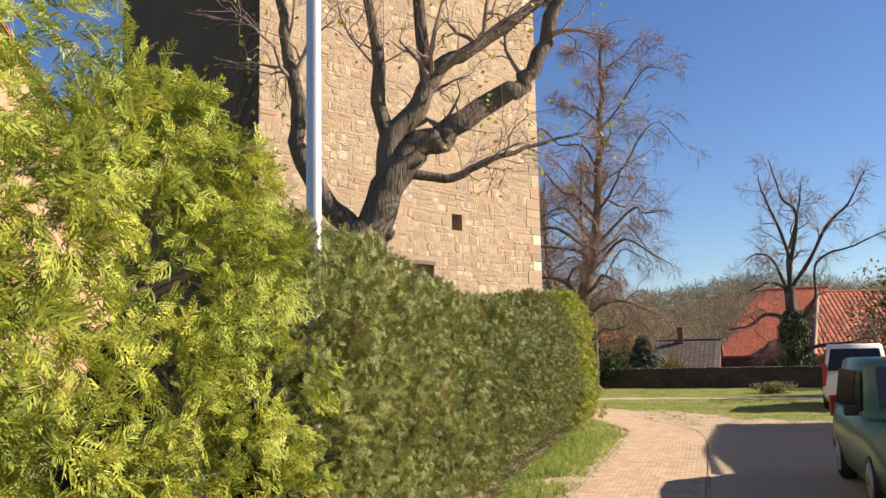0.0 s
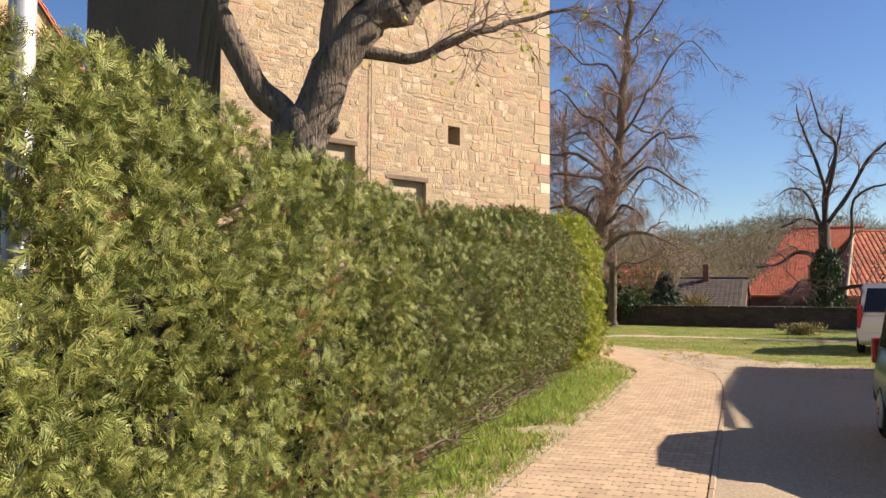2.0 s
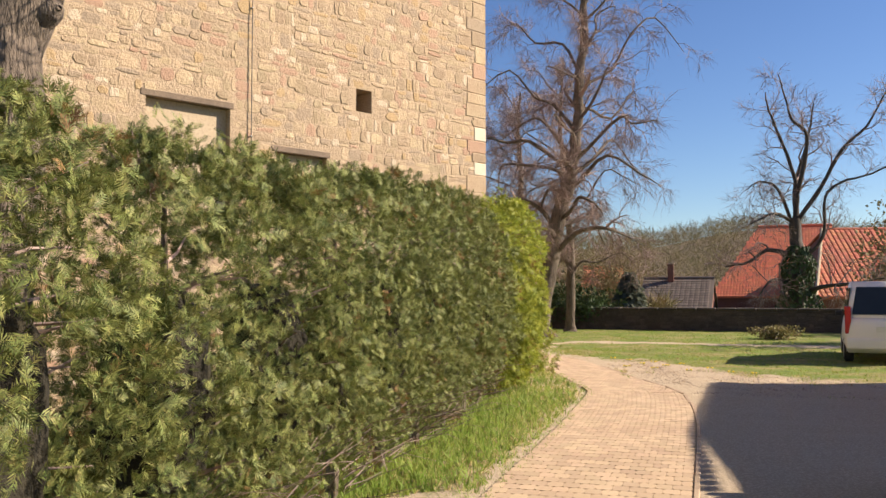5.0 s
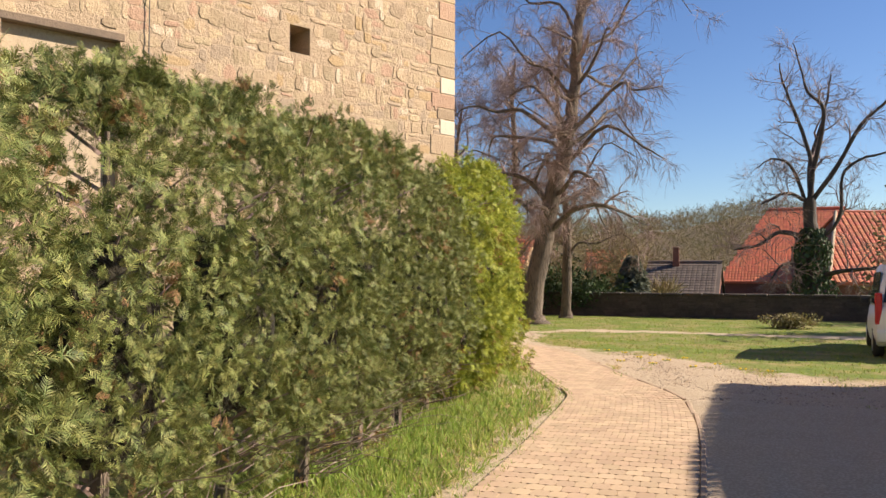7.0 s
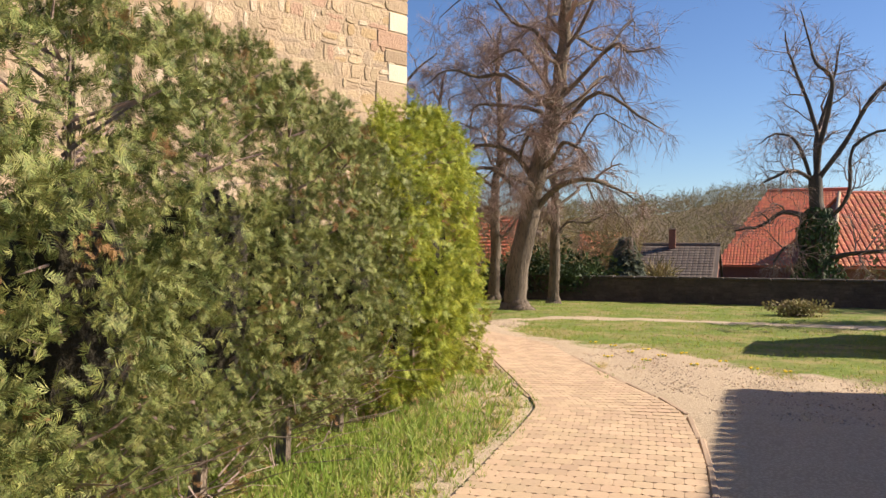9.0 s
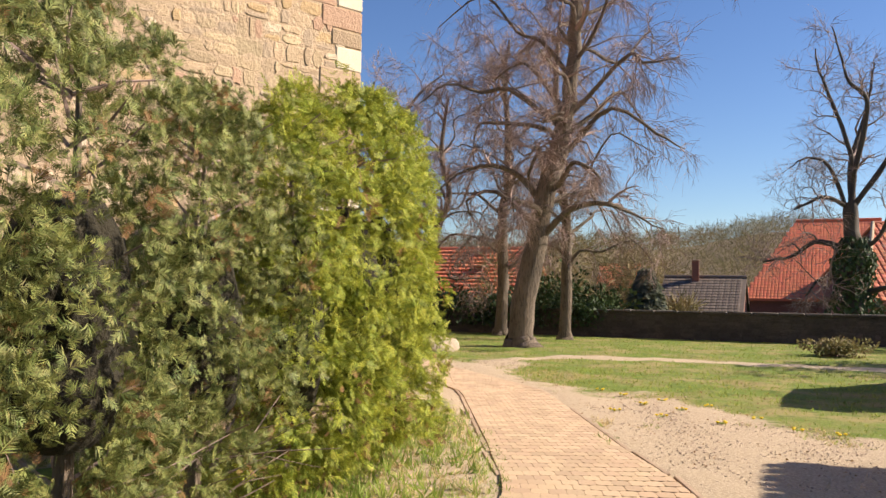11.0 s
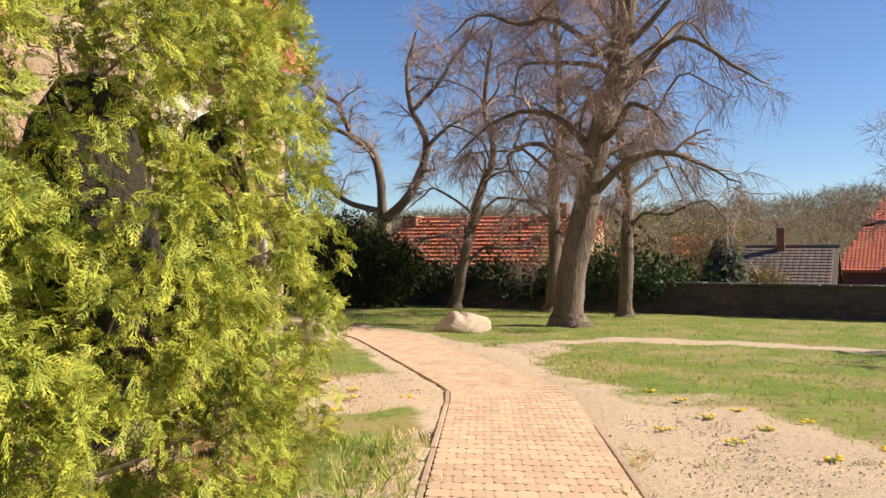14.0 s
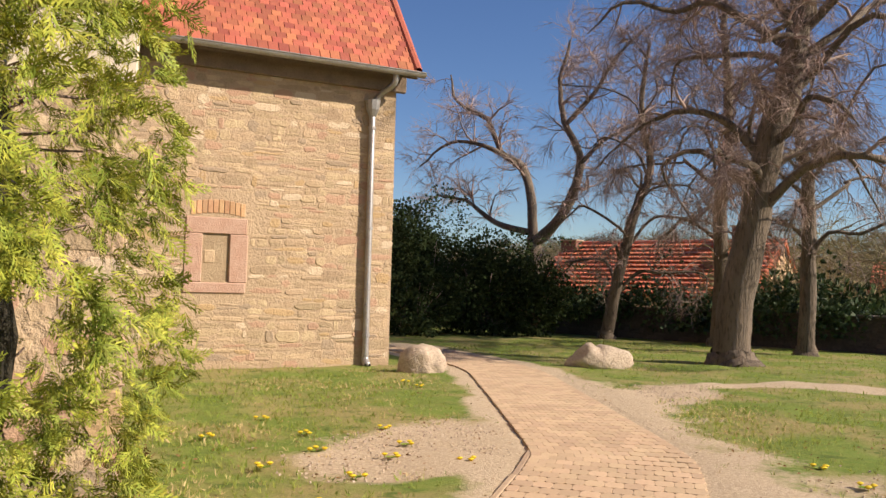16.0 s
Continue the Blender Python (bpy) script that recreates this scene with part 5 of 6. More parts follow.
# ---- bushes, ivy hedge on the wall, spruce ----
def bush(name, label, at, half, n, mat, size, seed, category="bush", twig=True, leaf=None):
    """A loose bush: stems and a cloud of leaf clumps with an uneven outline."""
    rng = np.random.default_rng(seed)
    t = thing(name, label, category, at)
    if twig:
        m = 40
        a = rng.uniform(0, 2 * np.pi, m)
        dr = np.stack([np.cos(a) * half[0] * 0.6, np.sin(a) * half[1] * 0.6, np.full(m, half[2] * 1.3)], 1)
        v, f, *_ = twigs(np.zeros((m, 3)) + np.array([0, 0, -0.1]), dr, rng.uniform(0.6, 1.0, m) * half[2] * 1.6, np.full(m, 0.025), rng)
        part_np("stems", (v, f), TWIG, t)
    k = 26
    c = rng.normal(0, 0.42, (k, 3)) * np.array(half) + np.array([0, 0, half[2]])
    w = rng.integers(0, k, n)
    d = rng.normal(0, 1, (n, 3))
    d /= np.linalg.norm(d, axis=1, keepdims=True)
    pos = c[w] + d * (np.array(half) * 0.42) * rng.uniform(0.7, 1.1, (n, 1))
    pos[:, 2] = np.abs(pos[:, 2])
    part_np("foliage", scatter(leaf or LEAF, pos, d + rng.normal(0, 0.6, d.shape), rng.normal(0, 1, d.shape), rng.uniform(*size, n), rng), mat, t)
    return t


for k, (x, y, hx, hy, hz, n) in enumerate(((-16.2, 42.5, 1.6, 1.5, 1.9, 2600), (-14.6, 43.2, 1.5, 1.3, 1.5, 2200), (-18.4, 44.0, 2.0, 1.8, 2.3, 2600), (-13.2, 43.9, 1.3, 0.9, 1.2, 1700), (-20.8, 43, 2.2, 2, 2.6, 2200), (-17, 47.5, 3.2, 1.2, 1.5, 1800), (-15.4, 40.9, 1.2, 1.0, 1.1, 1500))):
    bush("evergreen_bush", "dense dark evergreen bush in shade beside the church", (x, y, 0), (hx, hy, hz), n * 5, EVERGREEN, (0.07, 0.14), 100 + k)
# next two bushes are out of view, added only for their lawn shadows
bush("evergreen_bush", "unseen evergreen bush added to cast a shadow on the lawn", (8.3, 37.5, 0), (1.5, 1.5, 2.3), 5000, EVERGREEN, (0.1, 0.2), 131)
bush("evergreen_bush", "second unseen evergreen bush added to cast a shadow near the wall", (10.6, 44.0, 0), (1.9, 1.6, 2.4), 5000, EVERGREEN, (0.1, 0.2), 132)
bush("low_shrub", "low grey-green shrub on the lawn", (2.4, 38.6, 0), (0.8, 0.5, 0.24), 1400, BUSH, (0.05, 0.12), 133)
for k, x in enumerate(np.arange(-12.4, -4.6, 1.25)):
    bush("ivy_on_wall", "dark ivy mound over the boundary wall", (x, wall_y(x) + 0.1, 0.35), (0.9, 0.5, 0.55 + 0.12 * (k % 3)), 900, IVY, (0.1, 0.2), 140 + k, "ivy", False)
for k, (x, y, hx, hz, m) in enumerate(((-7.2, 57, 2.2, 2.0, 0), (-9.6, 58, 1.8, 2.2, 1), (-5.6, 55, 1.2, 1.4, 0), (-3.0, 62, 1.1, 1.6, 1), (-11, 70, 3.5, 3.8, 1), (-6, 74, 3, 3.6, 1), (11.5, 58, 2.4, 4.0, 2), (14.5, 56, 2.6, 4.6, 2), (9.6, 57.5, 1.8, 3.2, 2))):
    bush("valley_bush", ("dark evergreen shrub beyond the wall", "brown budding shrub beyond the wall", "light green budding shrub beside the barn")[m], (x, y, -1.9 if y > 56 else -1.2), (hx, hx, hz), 1700 if m != 1 else 6000, (EVERGREEN, BUSH, BUSH)[m], (0.16, 0.34) if m != 1 else (0.4, 0.9), 170 + k, leaf=STROKE if m == 1 else None)
sp = thing("blue_spruce", "small blue-grey spruce beyond the wall", "tree", (-4.1, 59.5, -2.2))
part_np("trunk", tube([(0, 0, -0.1), (0, 0, 4.9)], [0.12, 0.02], 7), BARK, sp)
rg = np.random.default_rng(9)
n = 5200
z = rg.uniform(0.03, 1, n) ** 1.2
a = rg.uniform(0, 2 * np.pi, n)
rr = (1 - z) ** 0.75 * 1.85 * (0.72 + 0.28 * np.abs(np.sin(z * 24 + np.sin(a * 5)))) * rg.uniform(0.55, 1, n) + 0.05
part_np("needles", scatter(LEAF, np.stack([np.cos(a) * rr, np.sin(a) * rr, z * 5.0], 1), np.stack([np.cos(a), np.sin(a), -0.25 + 0 * a], 1), rg.normal(0, 0.4, (n, 3)) + np.array([0, 0, 1]), rg.uniform(0.2, 0.4, n), rg), SPRUCE, sp)

# far woods on the hill: bare crowns of many upright boughs and twigs
rg = np.random.default_rng(12)
n = 3600
wx = rg.uniform(-170, 150, n)
wy = rg.uniform(125, 335, n)
wz = height(wx, wy)
cl = 38
tall = np.repeat(rg.uniform(0.7, 1.3, n), cl)
lift_ = rg.uniform(0.0, 1.0, n * cl)
off = rg.normal(0, 1, (n * cl, 3)) * np.array([1.5, 1.5, 0.0]) * (0.3 + 0.9 * np.sin(np.pi * (0.1 + 0.85 * lift_)))[:, None]
pos = np.repeat(np.stack([wx, wy, wz], 1), cl, 0) + off + np.column_stack([0 * lift_, 0 * lift_, (0.3 + 4.4 * lift_) * tall])
d = off * 0.3 + rg.normal(0, 0.45, off.shape) + np.array([0, 0, 0.6])
woods = part_np("far_woods", scatter(STROKE, pos, d, rg.normal(0, 0.3, d.shape) + np.array([0.4, -0.9, 0.2]), rg.uniform(0.9, 2.0, n * cl) * tall, rg), WOODS)
tagged(woods, "brown leafless woodland on a distant hillside", "woods", kind="stuff")

# ---- street lamp ----
lamp = thing("street_lamp", "plain galvanised lamp post behind the hedge", "street lamp", (-1.93, 6.12, 0))
part_np("post", tube([(0, 0, -0.05), (0, 0, 0.9), (0, 0, 0.95), (0, 0, 7.4)], [0.065, 0.065, 0.045, 0.038], 14), POLE, lamp, smooth=True)
part_np("arm", tube(smooth_line([(0, 0, 7.35), (0.15, 0, 7.6), (0.7, 0, 7.7)]), np.full(9, 0.03), 8), POLE, lamp)
part("lamp_head", box_bm((0.6, 0.22, 0.12), (0.95, 0, 7.7), 0.03), POLE, lamp)


# ---- boulders ----
def boulder(at, size, turn, seed, label, sharp=0.0, saddle=0.0):
    bm = bmesh.new()
    bmesh.ops.create_icosphere(bm, subdivisions=4, radius=1)
    co = np.array([v.co for v in bm.verts])
    k = 1 + 0.45 * (vnoise(co * 1.3 + seed, seed) - 0.5) + 0.16 * (vnoise(co * 3.4 + seed, seed + 2) - 0.5) + 0.05 * (vnoise(co * 9 + seed, seed + 2) - 0.5)
    if sharp:
        cut = np.random.default_rng(seed).normal(0, 1, (11, 3))
        cut /= np.linalg.norm(cut, axis=1, keepdims=True)
        k = np.minimum(k, (sharp / np.maximum(co @ cut.T, 0.3)).min(1) * (0.97 + 0.06 * vnoise(co * 4, seed)))
    k = k * (1 - saddle * np.exp(-((co[:, 0] + 0.12) / 0.2) ** 2) * np.clip(co[:, 2], 0, 1))
    for v, c, s in zip(bm.verts, co, k):
        v.co = Vector(c * s * np.array(size) / 2)
        if v.co.z < -size[2] * 0.2:
            v.co.z = -size[2] * 0.2
    t = part("boulder", bm, BOULDER, None, "", True)
    t.matrix_world = pose(at[0], at[1], size[2] * 0.18, 0, 0, turn)
    return tagged(t, label, "boulder", "boulders beside the path")


boulder((-8.66, 32.3), (0.68, 0.55, 0.6), 30, 3, "rounded pale granite boulder at the church corner")
boulder((-7.1, 35.5), (1.3, 0.7, 0.8), 50, 8, "angular pale boulder in the grass beside the path", 0.68, 0.34)


# ---- parked cars ----
def loft(sections, mat, name, parent, label="", closed=True):
    """Joins outlines (lists of equal length) into a skin."""
    bm = bmesh.new()
    rings = [[bm.verts.new(p) for p in s] for s in sections]
    k = len(rings[0])
    for a, b in zip(rings[:-1], rings[1:]):
        for i in range(k):
            bm.faces.new([a[i], a[(i + 1) % k], b[(i + 1) % k], b[i]])
    bm.faces.new(rings[0][::-1])
    bm.faces.new(rings[-1])
    bmesh.ops.recalc_face_normals(bm, faces=bm.faces)
    bmesh.ops.bevel(bm, geom=[e for e in bm.edges if len(e.link_faces) == 2 and e.calc_face_angle(0) > 0.5], offset=0.025, segments=2, affect="EDGES")
    return part(name, bm, mat, parent, label, True)


def car(name, label, at, turn, length, width, height_, hood, nose, rear, paint, van):
    """A car along +y (its front at -y): body, cabin with glass, lamps, wheels, bumpers, mirrors."""
    c = thing(name, label, "car", at, turn)
    w = width / 2
    belt = 0.95 if not van else 1.0
    secs = []
    # lower body: profile sections across the length
    prof_ = [(-length / 2, 0.55, 0.28, 0.90), (-length / 2 + 0.12, 0.72, 0.22, 0.96), (-length / 2 + 0.6, 0.86, 0.2, 0.99), (-length / 2 + hood, belt, 0.2, 1.0), (0.3, belt + 0.02, 0.2, 1.0), (length / 2 - 0.5, belt + 0.05, 0.22, 1.0), (length / 2 - 0.06, belt + 0.04, 0.26, 0.97), (length / 2, belt - 0.1, 0.36, 0.93)]
    for y, zt, zb, k in prof_:
        ww = w * k
        secs.append([(-ww * 0.94, y, zb), (ww * 0.94, y, zb), (ww, y, zb + 0.25), (ww * 0.985, y, (zb + zt) / 2 + 0.1), (ww * 0.93, y, zt), (-ww * 0.93, y, zt), (-ww * 0.985, y, (zb + zt) / 2 + 0.1), (-ww, y, zb + 0.25)])
    body = loft(secs, paint, "body", c)
    # cabin
    y0, y1, y2, y3 = -length / 2 + hood - 0.05, -length / 2 + hood + 0.62, length / 2 - rear - 0.05, length / 2 - 0.08
    cab = []
    for y, zt, k in ((y0, belt + 0.03, 0.9), (y1, height_ - 0.05, 0.80), ((y1 + y2) / 2, height_, 0.81), (y2, height_ - 0.02, 0.80), (y3, belt + 0.06, 0.90)):
        kb = 0.93
        cab.append([(-w * kb, y if y in (y0, y3) else y, belt - 0.03), (w * kb, y, belt - 0.03), (w * k, y, zt), (-w * k, y, zt)])
    loft(cab, paint, "cabin", c)

    def pane(nm, pts, mat=GLASS, off=(0, 0, 0)):
        bm = bmesh.new()
        f_ = bm.faces.new([bm.verts.new(Vector(p) + Vector(off)) for p in pts])
        r_ = bmesh.ops.extrude_face_region(bm, geom=[f_])
        bmesh.ops.translate(bm, vec=f_.normal * -0.012, verts=[v for v in r_["geom"] if isinstance(v, bmesh.types.BMVert)])
        bmesh.ops.recalc_face_normals(bm, faces=bm.faces)
        return part(nm, bm, mat, c)
    # glass lies a little proud of the cabin
    dz = height_ - belt
    pane("windscreen", [(-w * 0.80, y0 + 0.03, belt + 0.10), (w * 0.80, y0 + 0.03, belt + 0.10), (w * 0.70, y1 - 0.09, height_ - 0.14), (-w * 0.70, y1 - 0.09, height_ - 0.14)], off=(0, -0.035, 0.02))
    pane("rear_window", [(w * 0.82, y3 - 0.02, belt + 0.08), (-w * 0.82, y3 - 0.02, belt + 0.08), (-w * 0.70, y2 + (y3 - y2) * 0.16, height_ - 0.16), (w * 0.70, y2 + (y3 - y2) * 0.16, height_ - 0.16)], off=(0, 0.03, 0.02))
    for sgn in (-1, 1):
        for a0, a1 in ((y0 + 0.45, 0.02), (0.10, length / 2 - rear * 0.9)):
            lo, hi = belt + 0.05, height_ - 0.16
            kx = lambda z: w * (0.93 - 0.13 * (z - belt) / dz) + 0.012
            sh = 0.35 if a0 < -0.2 else 0.0
            pts = [(sgn * kx(lo), a0, lo), (sgn * kx(lo), a1, lo), (sgn * kx(hi), a1, hi), (sgn * kx(hi), a0 + sh, hi)]
            pane("side_window", pts if sgn > 0 else pts[::-1])
        part("mirror", box_bm((0.16, 0.08, 0.12), (sgn * (w + 0.06), y0 + 0.42, belt + 0.07), 0.03, seg=2), BLACK, c, "black door mirror")
        part("headlight", box_bm((0.34, 0.10, 0.2), (sgn * (w * 0.66), -length / 2 + 0.07, 0.70), 0.04, seg=2), CLEARLAMP, c, "clear headlight")
        part("tail_light", box_bm((0.13, 0.10, 0.62 if van else 0.3), (sgn * (w * 0.91), length / 2 - 0.06, belt - 0.02), 0.03, seg=2), REDLAMP, c, "red tail light")
        for wy in (-length / 2 + 0.78, length / 2 - 0.72):
            wh = part_np("wheel", tube([(sgn * (w - 0.2), wy, 0.3), (sgn * (w - 0.17), wy, 0.3), (sgn * (w - 0.03), wy, 0.3), (sgn * (w + 0.005), wy, 0.3)], [0.26, 0.3, 0.3, 0.25], 20), RUBBER, c, "black tyre", True)
            part_np("rim", tube([(sgn * (w - 0.02), wy, 0.3), (sgn * (w + 0.012), wy, 0.3), (sgn * (w + 0.02), wy, 0.3)], [0.2, 0.19, 0.05], 14), ALLOY, wh)
            part_np("wheel_arch", tube([(sgn * (w - 0.06), wy + 0.36 * math.cos(t_), 0.3 + 0.36 * math.sin(t_)) for t_ in np.linspace(0, math.pi, 9)], [0.035] * 9, 6), BLACK, c)
    part("bumper", box_bm((width * 0.96, 0.16, 0.24), (0, -length / 2 - 0.01, 0.42), 0.05, seg=2), paint if not van else BLACK, c, "front bumper")
    part("bumper", box_bm((width * 0.96, 0.16, 0.24), (0, length / 2 + 0.0, 0.45), 0.05, seg=2), BLACK if not van else paint, c, "rear bumper")
    part("number_plate", box_bm((0.52, 0.02, 0.11), (0, -length / 2 - 0.1, 0.46), 0.004), PLATE, c)
    part("number_plate", box_bm((0.52, 0.02, 0.11), (0, length / 2 + (0.03 if van else 0.09), 0.78 if van else 0.46), 0.004), PLATE, c)
    part("grille", box_bm((0.8, 0.05, 0.14), (0, -length / 2 - 0.005, 0.66), 0.02), BLACK, c)
    return c


car("green_car", "green compact car parked beside the paved drive", (2.55, 13.4, 0), 0, 3.9, 1.68, 1.62, 0.95, 0.6, 0.5, GREENCAR, False)
car("white_van", "white high-roofed family van parked on the grass edge", (4.28, 30.6, 0), 173, 4.35, 1.8, 1.86, 0.95, 0.6, 0.22, WHITECAR, True)

# ---- gabled outbuilding that shades the drive ----
gb = thing("outbuilding", "small gabled outbuilding beside the drive", "building", (8.1, 21.2, 0))
part("wall", box_bm((4.6, 8.3, 3.2), (0, 0, 1.6)), RENDER_WALL, gb)
bm = bmesh.new()
q = []
for x in (-2.5, 2.5):
    q.append([bm.verts.new((x, -4.4, 3.4)), bm.verts.new((x, -1.27, 3.62)), bm.verts.new((x, 4.4, 3.43)), bm.verts.new((x, 4.4, 3.21)), bm.verts.new((x, -4.4, 3.21))])
bm.faces.new(q[0])
bm.faces.new(q[1][::-1])
for i in range(5):
    bm.faces.new([q[0][i], q[0][(i + 1) % 5], q[1][(i + 1) % 5], q[1][i]])
bmesh.ops.recalc_face_normals(bm, faces=bm.faces)
part("roof", bm, TILE_I, gb)
for k in range(36):
    y = -4.2 + k * 0.24
    part("verge_tile", box_bm((0.12, 0.2, 0.06), (-2.53, y, 3.44 + 0.2 * (1 - abs(y + 1.3) / 5.7)), 0.01), TILE, gb)

# ---- kerbs and pavers ----
seglen = np.r_[0, np.cumsum(np.linalg.norm(np.diff(CENTRE, axis=0), axis=1))]


def path_at(s):
    x, y = np.interp(s, seglen, CENTRE[:, 0]), np.interp(s, seglen, CENTRE[:, 1])
    x2, y2 = np.interp(s + 0.3, seglen, CENTRE[:, 0]), np.interp(s + 0.3, seglen, CENTRE[:, 1])
    x1, y1 = np.interp(s - 0.3, seglen, CENTRE[:, 0]), np.interp(s - 0.3, seglen, CENTRE[:, 1])
    t = np.array([x2 - x1, y2 - y1])
    t = t / (np.linalg.norm(t) + 1e-9)
    return np.array([x, y]), t


S0, S1 = 0.3, seglen[-1] - 0.4
steps = np.arange(S0, S1, 0.25)
L, R = [], []
for s in steps:
    p, t = path_at(s)
    n_ = np.array([-t[1], t[0]])
    L.append(p + n_ * half_at(p[1]))
    R.append(p - n_ * half_at(p[1]))
v = np.array([(*a, 0.014) for a in L] + [(*a, 0.014) for a in R])
k = len(steps)
pave = new("pavement", mesh_np("pavement", v, [(k + i, k + i + 1, i + 1, i) for i in range(k - 1)], JOINT))
tagged(pave, "path of small buff concrete pavers with dark open joints", "pavement", kind="structure")
rk = random.Random(8)
for side in (1, -1):
    s = S0 + 8
    while s < S1 - 1:
        p, t = path_at(s + 0.5)
        if (side < 0 and p[1] < 26.4) or (side > 0 and 22.3 < p[1] < 27.5):
            n_ = np.array([-t[1], t[0]]) * side
            ob = part("kerb_stone", box_bm((0.985, 0.05, 0.12), bevel=0.008), KERB, pave)
            c = p + n_ * (half_at(p[1]) + 0.035)
            ob.location = (c[0], c[1], (-0.037 if side > 0 else -0.033) + rk.uniform(-0.004, 0.004))
            ob.rotation_euler = (0, 0, math.atan2(t[1], t[0]) + rk.uniform(-0.01, 0.01))
        s += 1.0
PW, PL = 0.132, 0.168
bm = bmesh.new()
hw, hl, c_ = PW / 2 - 0.0008, PL / 2 - 0.001, 0.024
outline = [(-hw, -hl + c_), (-hw + c_, -hl), (hw - c_, -hl), (hw, -hl + c_), (hw, hl - c_), (hw - c_, hl), (-hw + c_, hl), (-hw, hl - c_)]
top = [bm.verts.new((x * 0.985, y * 0.988, 0.022)) for x, y in outline]
mid_ = [bm.verts.new((x, y, 0.0205)) for x, y in outline]
low_ = [bm.verts.new((x, y, 0.0)) for x, y in outline]
bm.faces.new([top[0], top[3], top[4], top[7]])
bm.faces.new([top[0], top[1], top[2], top[3]])
bm.faces.new([top[4], top[5], top[6], top[7]])
for a_, b_ in ((top, mid_), (mid_, low_)):
    for i in range(8):
        bm.faces.new([a_[i], b_[i], b_[(i + 1) % 8], a_[(i + 1) % 8]])
bmesh.ops.recalc_face_normals(bm, faces=bm.faces)
paver_me = bpy.data.meshes.new("paver")
bm.to_mesh(paver_me)
bm.free()
paver_me.materials.append(PAVER)
pv = np.array([v_.co for v_ in paver_me.vertices])
pf = np.array([tuple(p_.vertices) for p_ in paver_me.polygons])
rest, single = [], 0
s, rown = 9.0, 0
ncol = 15
while s < S1:
    p, t = path_at(s)
    n_ = np.array([-t[1], t[0]])
    ang = math.atan2(t[1], t[0]) - math.pi / 2
    for j in range(ncol):
        off = (j - (ncol - 1) / 2 + (0.25 if rown % 2 else -0.25)) * PW
        lim = half_at(p[1]) + 0.002
        lo_, hi_ = max(off - PW / 2, -lim), min(off + PW / 2, lim)
        if hi_ - lo_ < 0.03:
            continue
        lo_, hi_ = (-lim if lo_ + lim < 0.03 else lo_), (lim if lim - hi_ < 0.03 else hi_)
        cut = (hi_ - lo_) / PW
        c = p + n_ * (lo_ + hi_) / 2
        zj, tilt = rk.uniform(-0.001, 0.001), rk.uniform(-0.005, 0.005)
        m = pose(c[0], c[1], 0.004 + zj, math.degrees(tilt), 0, math.degrees(ang + rk.uniform(-0.012, 0.012)))
        if 0.99 < cut < 1.01 and single < 300 and 24.2 < c[1] < 28.2:
            ob = new("paver", paver_me)
            ob.matrix_world = m
            ob.parent = pave
            single += 1
        else:
            mm = np.array(m)
            rest.append(((pv * (cut, 1, 1)) @ mm[:3, :3].T + mm[:3, 3], pf))
    s += PL
    rown += 1
tagged(part_np("paver_field", join_vf(rest), PAVER_I, pave), kind="stuff")

# ---- grass, dandelions ----
rg = np.random.default_rng(31)


def blades(n, x0, x1, y0, y1, size, keep, lean=0.35):
    p = np.column_stack([rg.uniform(x0, x1, n), rg.uniform(y0, y1, n)])
    p = p[keep(p)]
    n = len(p)
    pos = np.column_stack([p, np.full(n, -0.01)])
    fwd = rg.normal(0, lean, (n, 3)) + np.array([0, 0, 1.0])
    return scatter(BLADES, pos, fwd, rg.normal(0, 1, (n, 3)), rg.uniform(*size, n), rg)


BLADES = []
for _ in range(3):
    V, Fq = [], []
    for b_ in range(3):
        a_ = rg.uniform(0, 6.28)
        lx, lz = math.cos(a_) * rg.uniform(0.1, 0.45), math.sin(a_) * rg.uniform(0.1, 0.45)
        w_ = 0.05
        bx, bz = rg.normal(0, 0.12), rg.normal(0, 0.12)
        h_ = rg.uniform(0.6, 1.0)
        n0 = len(V)
        V += [(bx - w_, 0, bz), (bx + w_, 0, bz), (bx + lx * 0.4 + w_ * 0.7, h_ * 0.6, bz + lz * 0.4), (bx + lx * 0.4 - w_ * 0.7, h_ * 0.6, bz + lz * 0.4),
              (bx + lx, h_, bz + lz), (bx + lx - 0.01, h_, bz + lz)]
        Fq += [(n0, n0 + 1, n0 + 2, n0 + 3), (n0 + 3, n0 + 2, n0 + 4, n0 + 5)]
    BLADES.append((np.array(V), np.array(Fq)))


def bare_at(p):
    i = np.clip(np.searchsorted(xs, p[:, 0]), 0, len(xs) - 1)
    j = np.clip(np.searchsorted(ys, p[:, 1]), 0, len(ys) - 1)
    return bare.reshape(len(ys), len(xs))[j, i]


def lawn(p):
    d_, _ = along_path(p)
    return (d_ > HALF + 0.09) & (rg.random(len(p)) > bare_at(p) * 1.35)


def verge(p):
    d_, _ = along_path(p)
    e_ = hedge_x(p[:, 1])
    return (d_ > half_at(p[:, 1]) + 0.1) & (p[:, 0] > e_ - 1.1) & (p[:, 0] < -1.4) & (vnoise(np.column_stack([p * 1.1, 0 * p[:, 0]]), 4) > 0.16)


def green_verge(p):
    """Green by the hedge, thinning to straw towards the paving and the hedge's end."""
    fade = np.clip((-1.55 - p[:, 0]) / 0.9, 0.12, 1) * np.clip((22.0 - p[:, 1]) / 2.5, 0.25, 1)
    return verge(p) & (rg.random(len(p)) < fade)


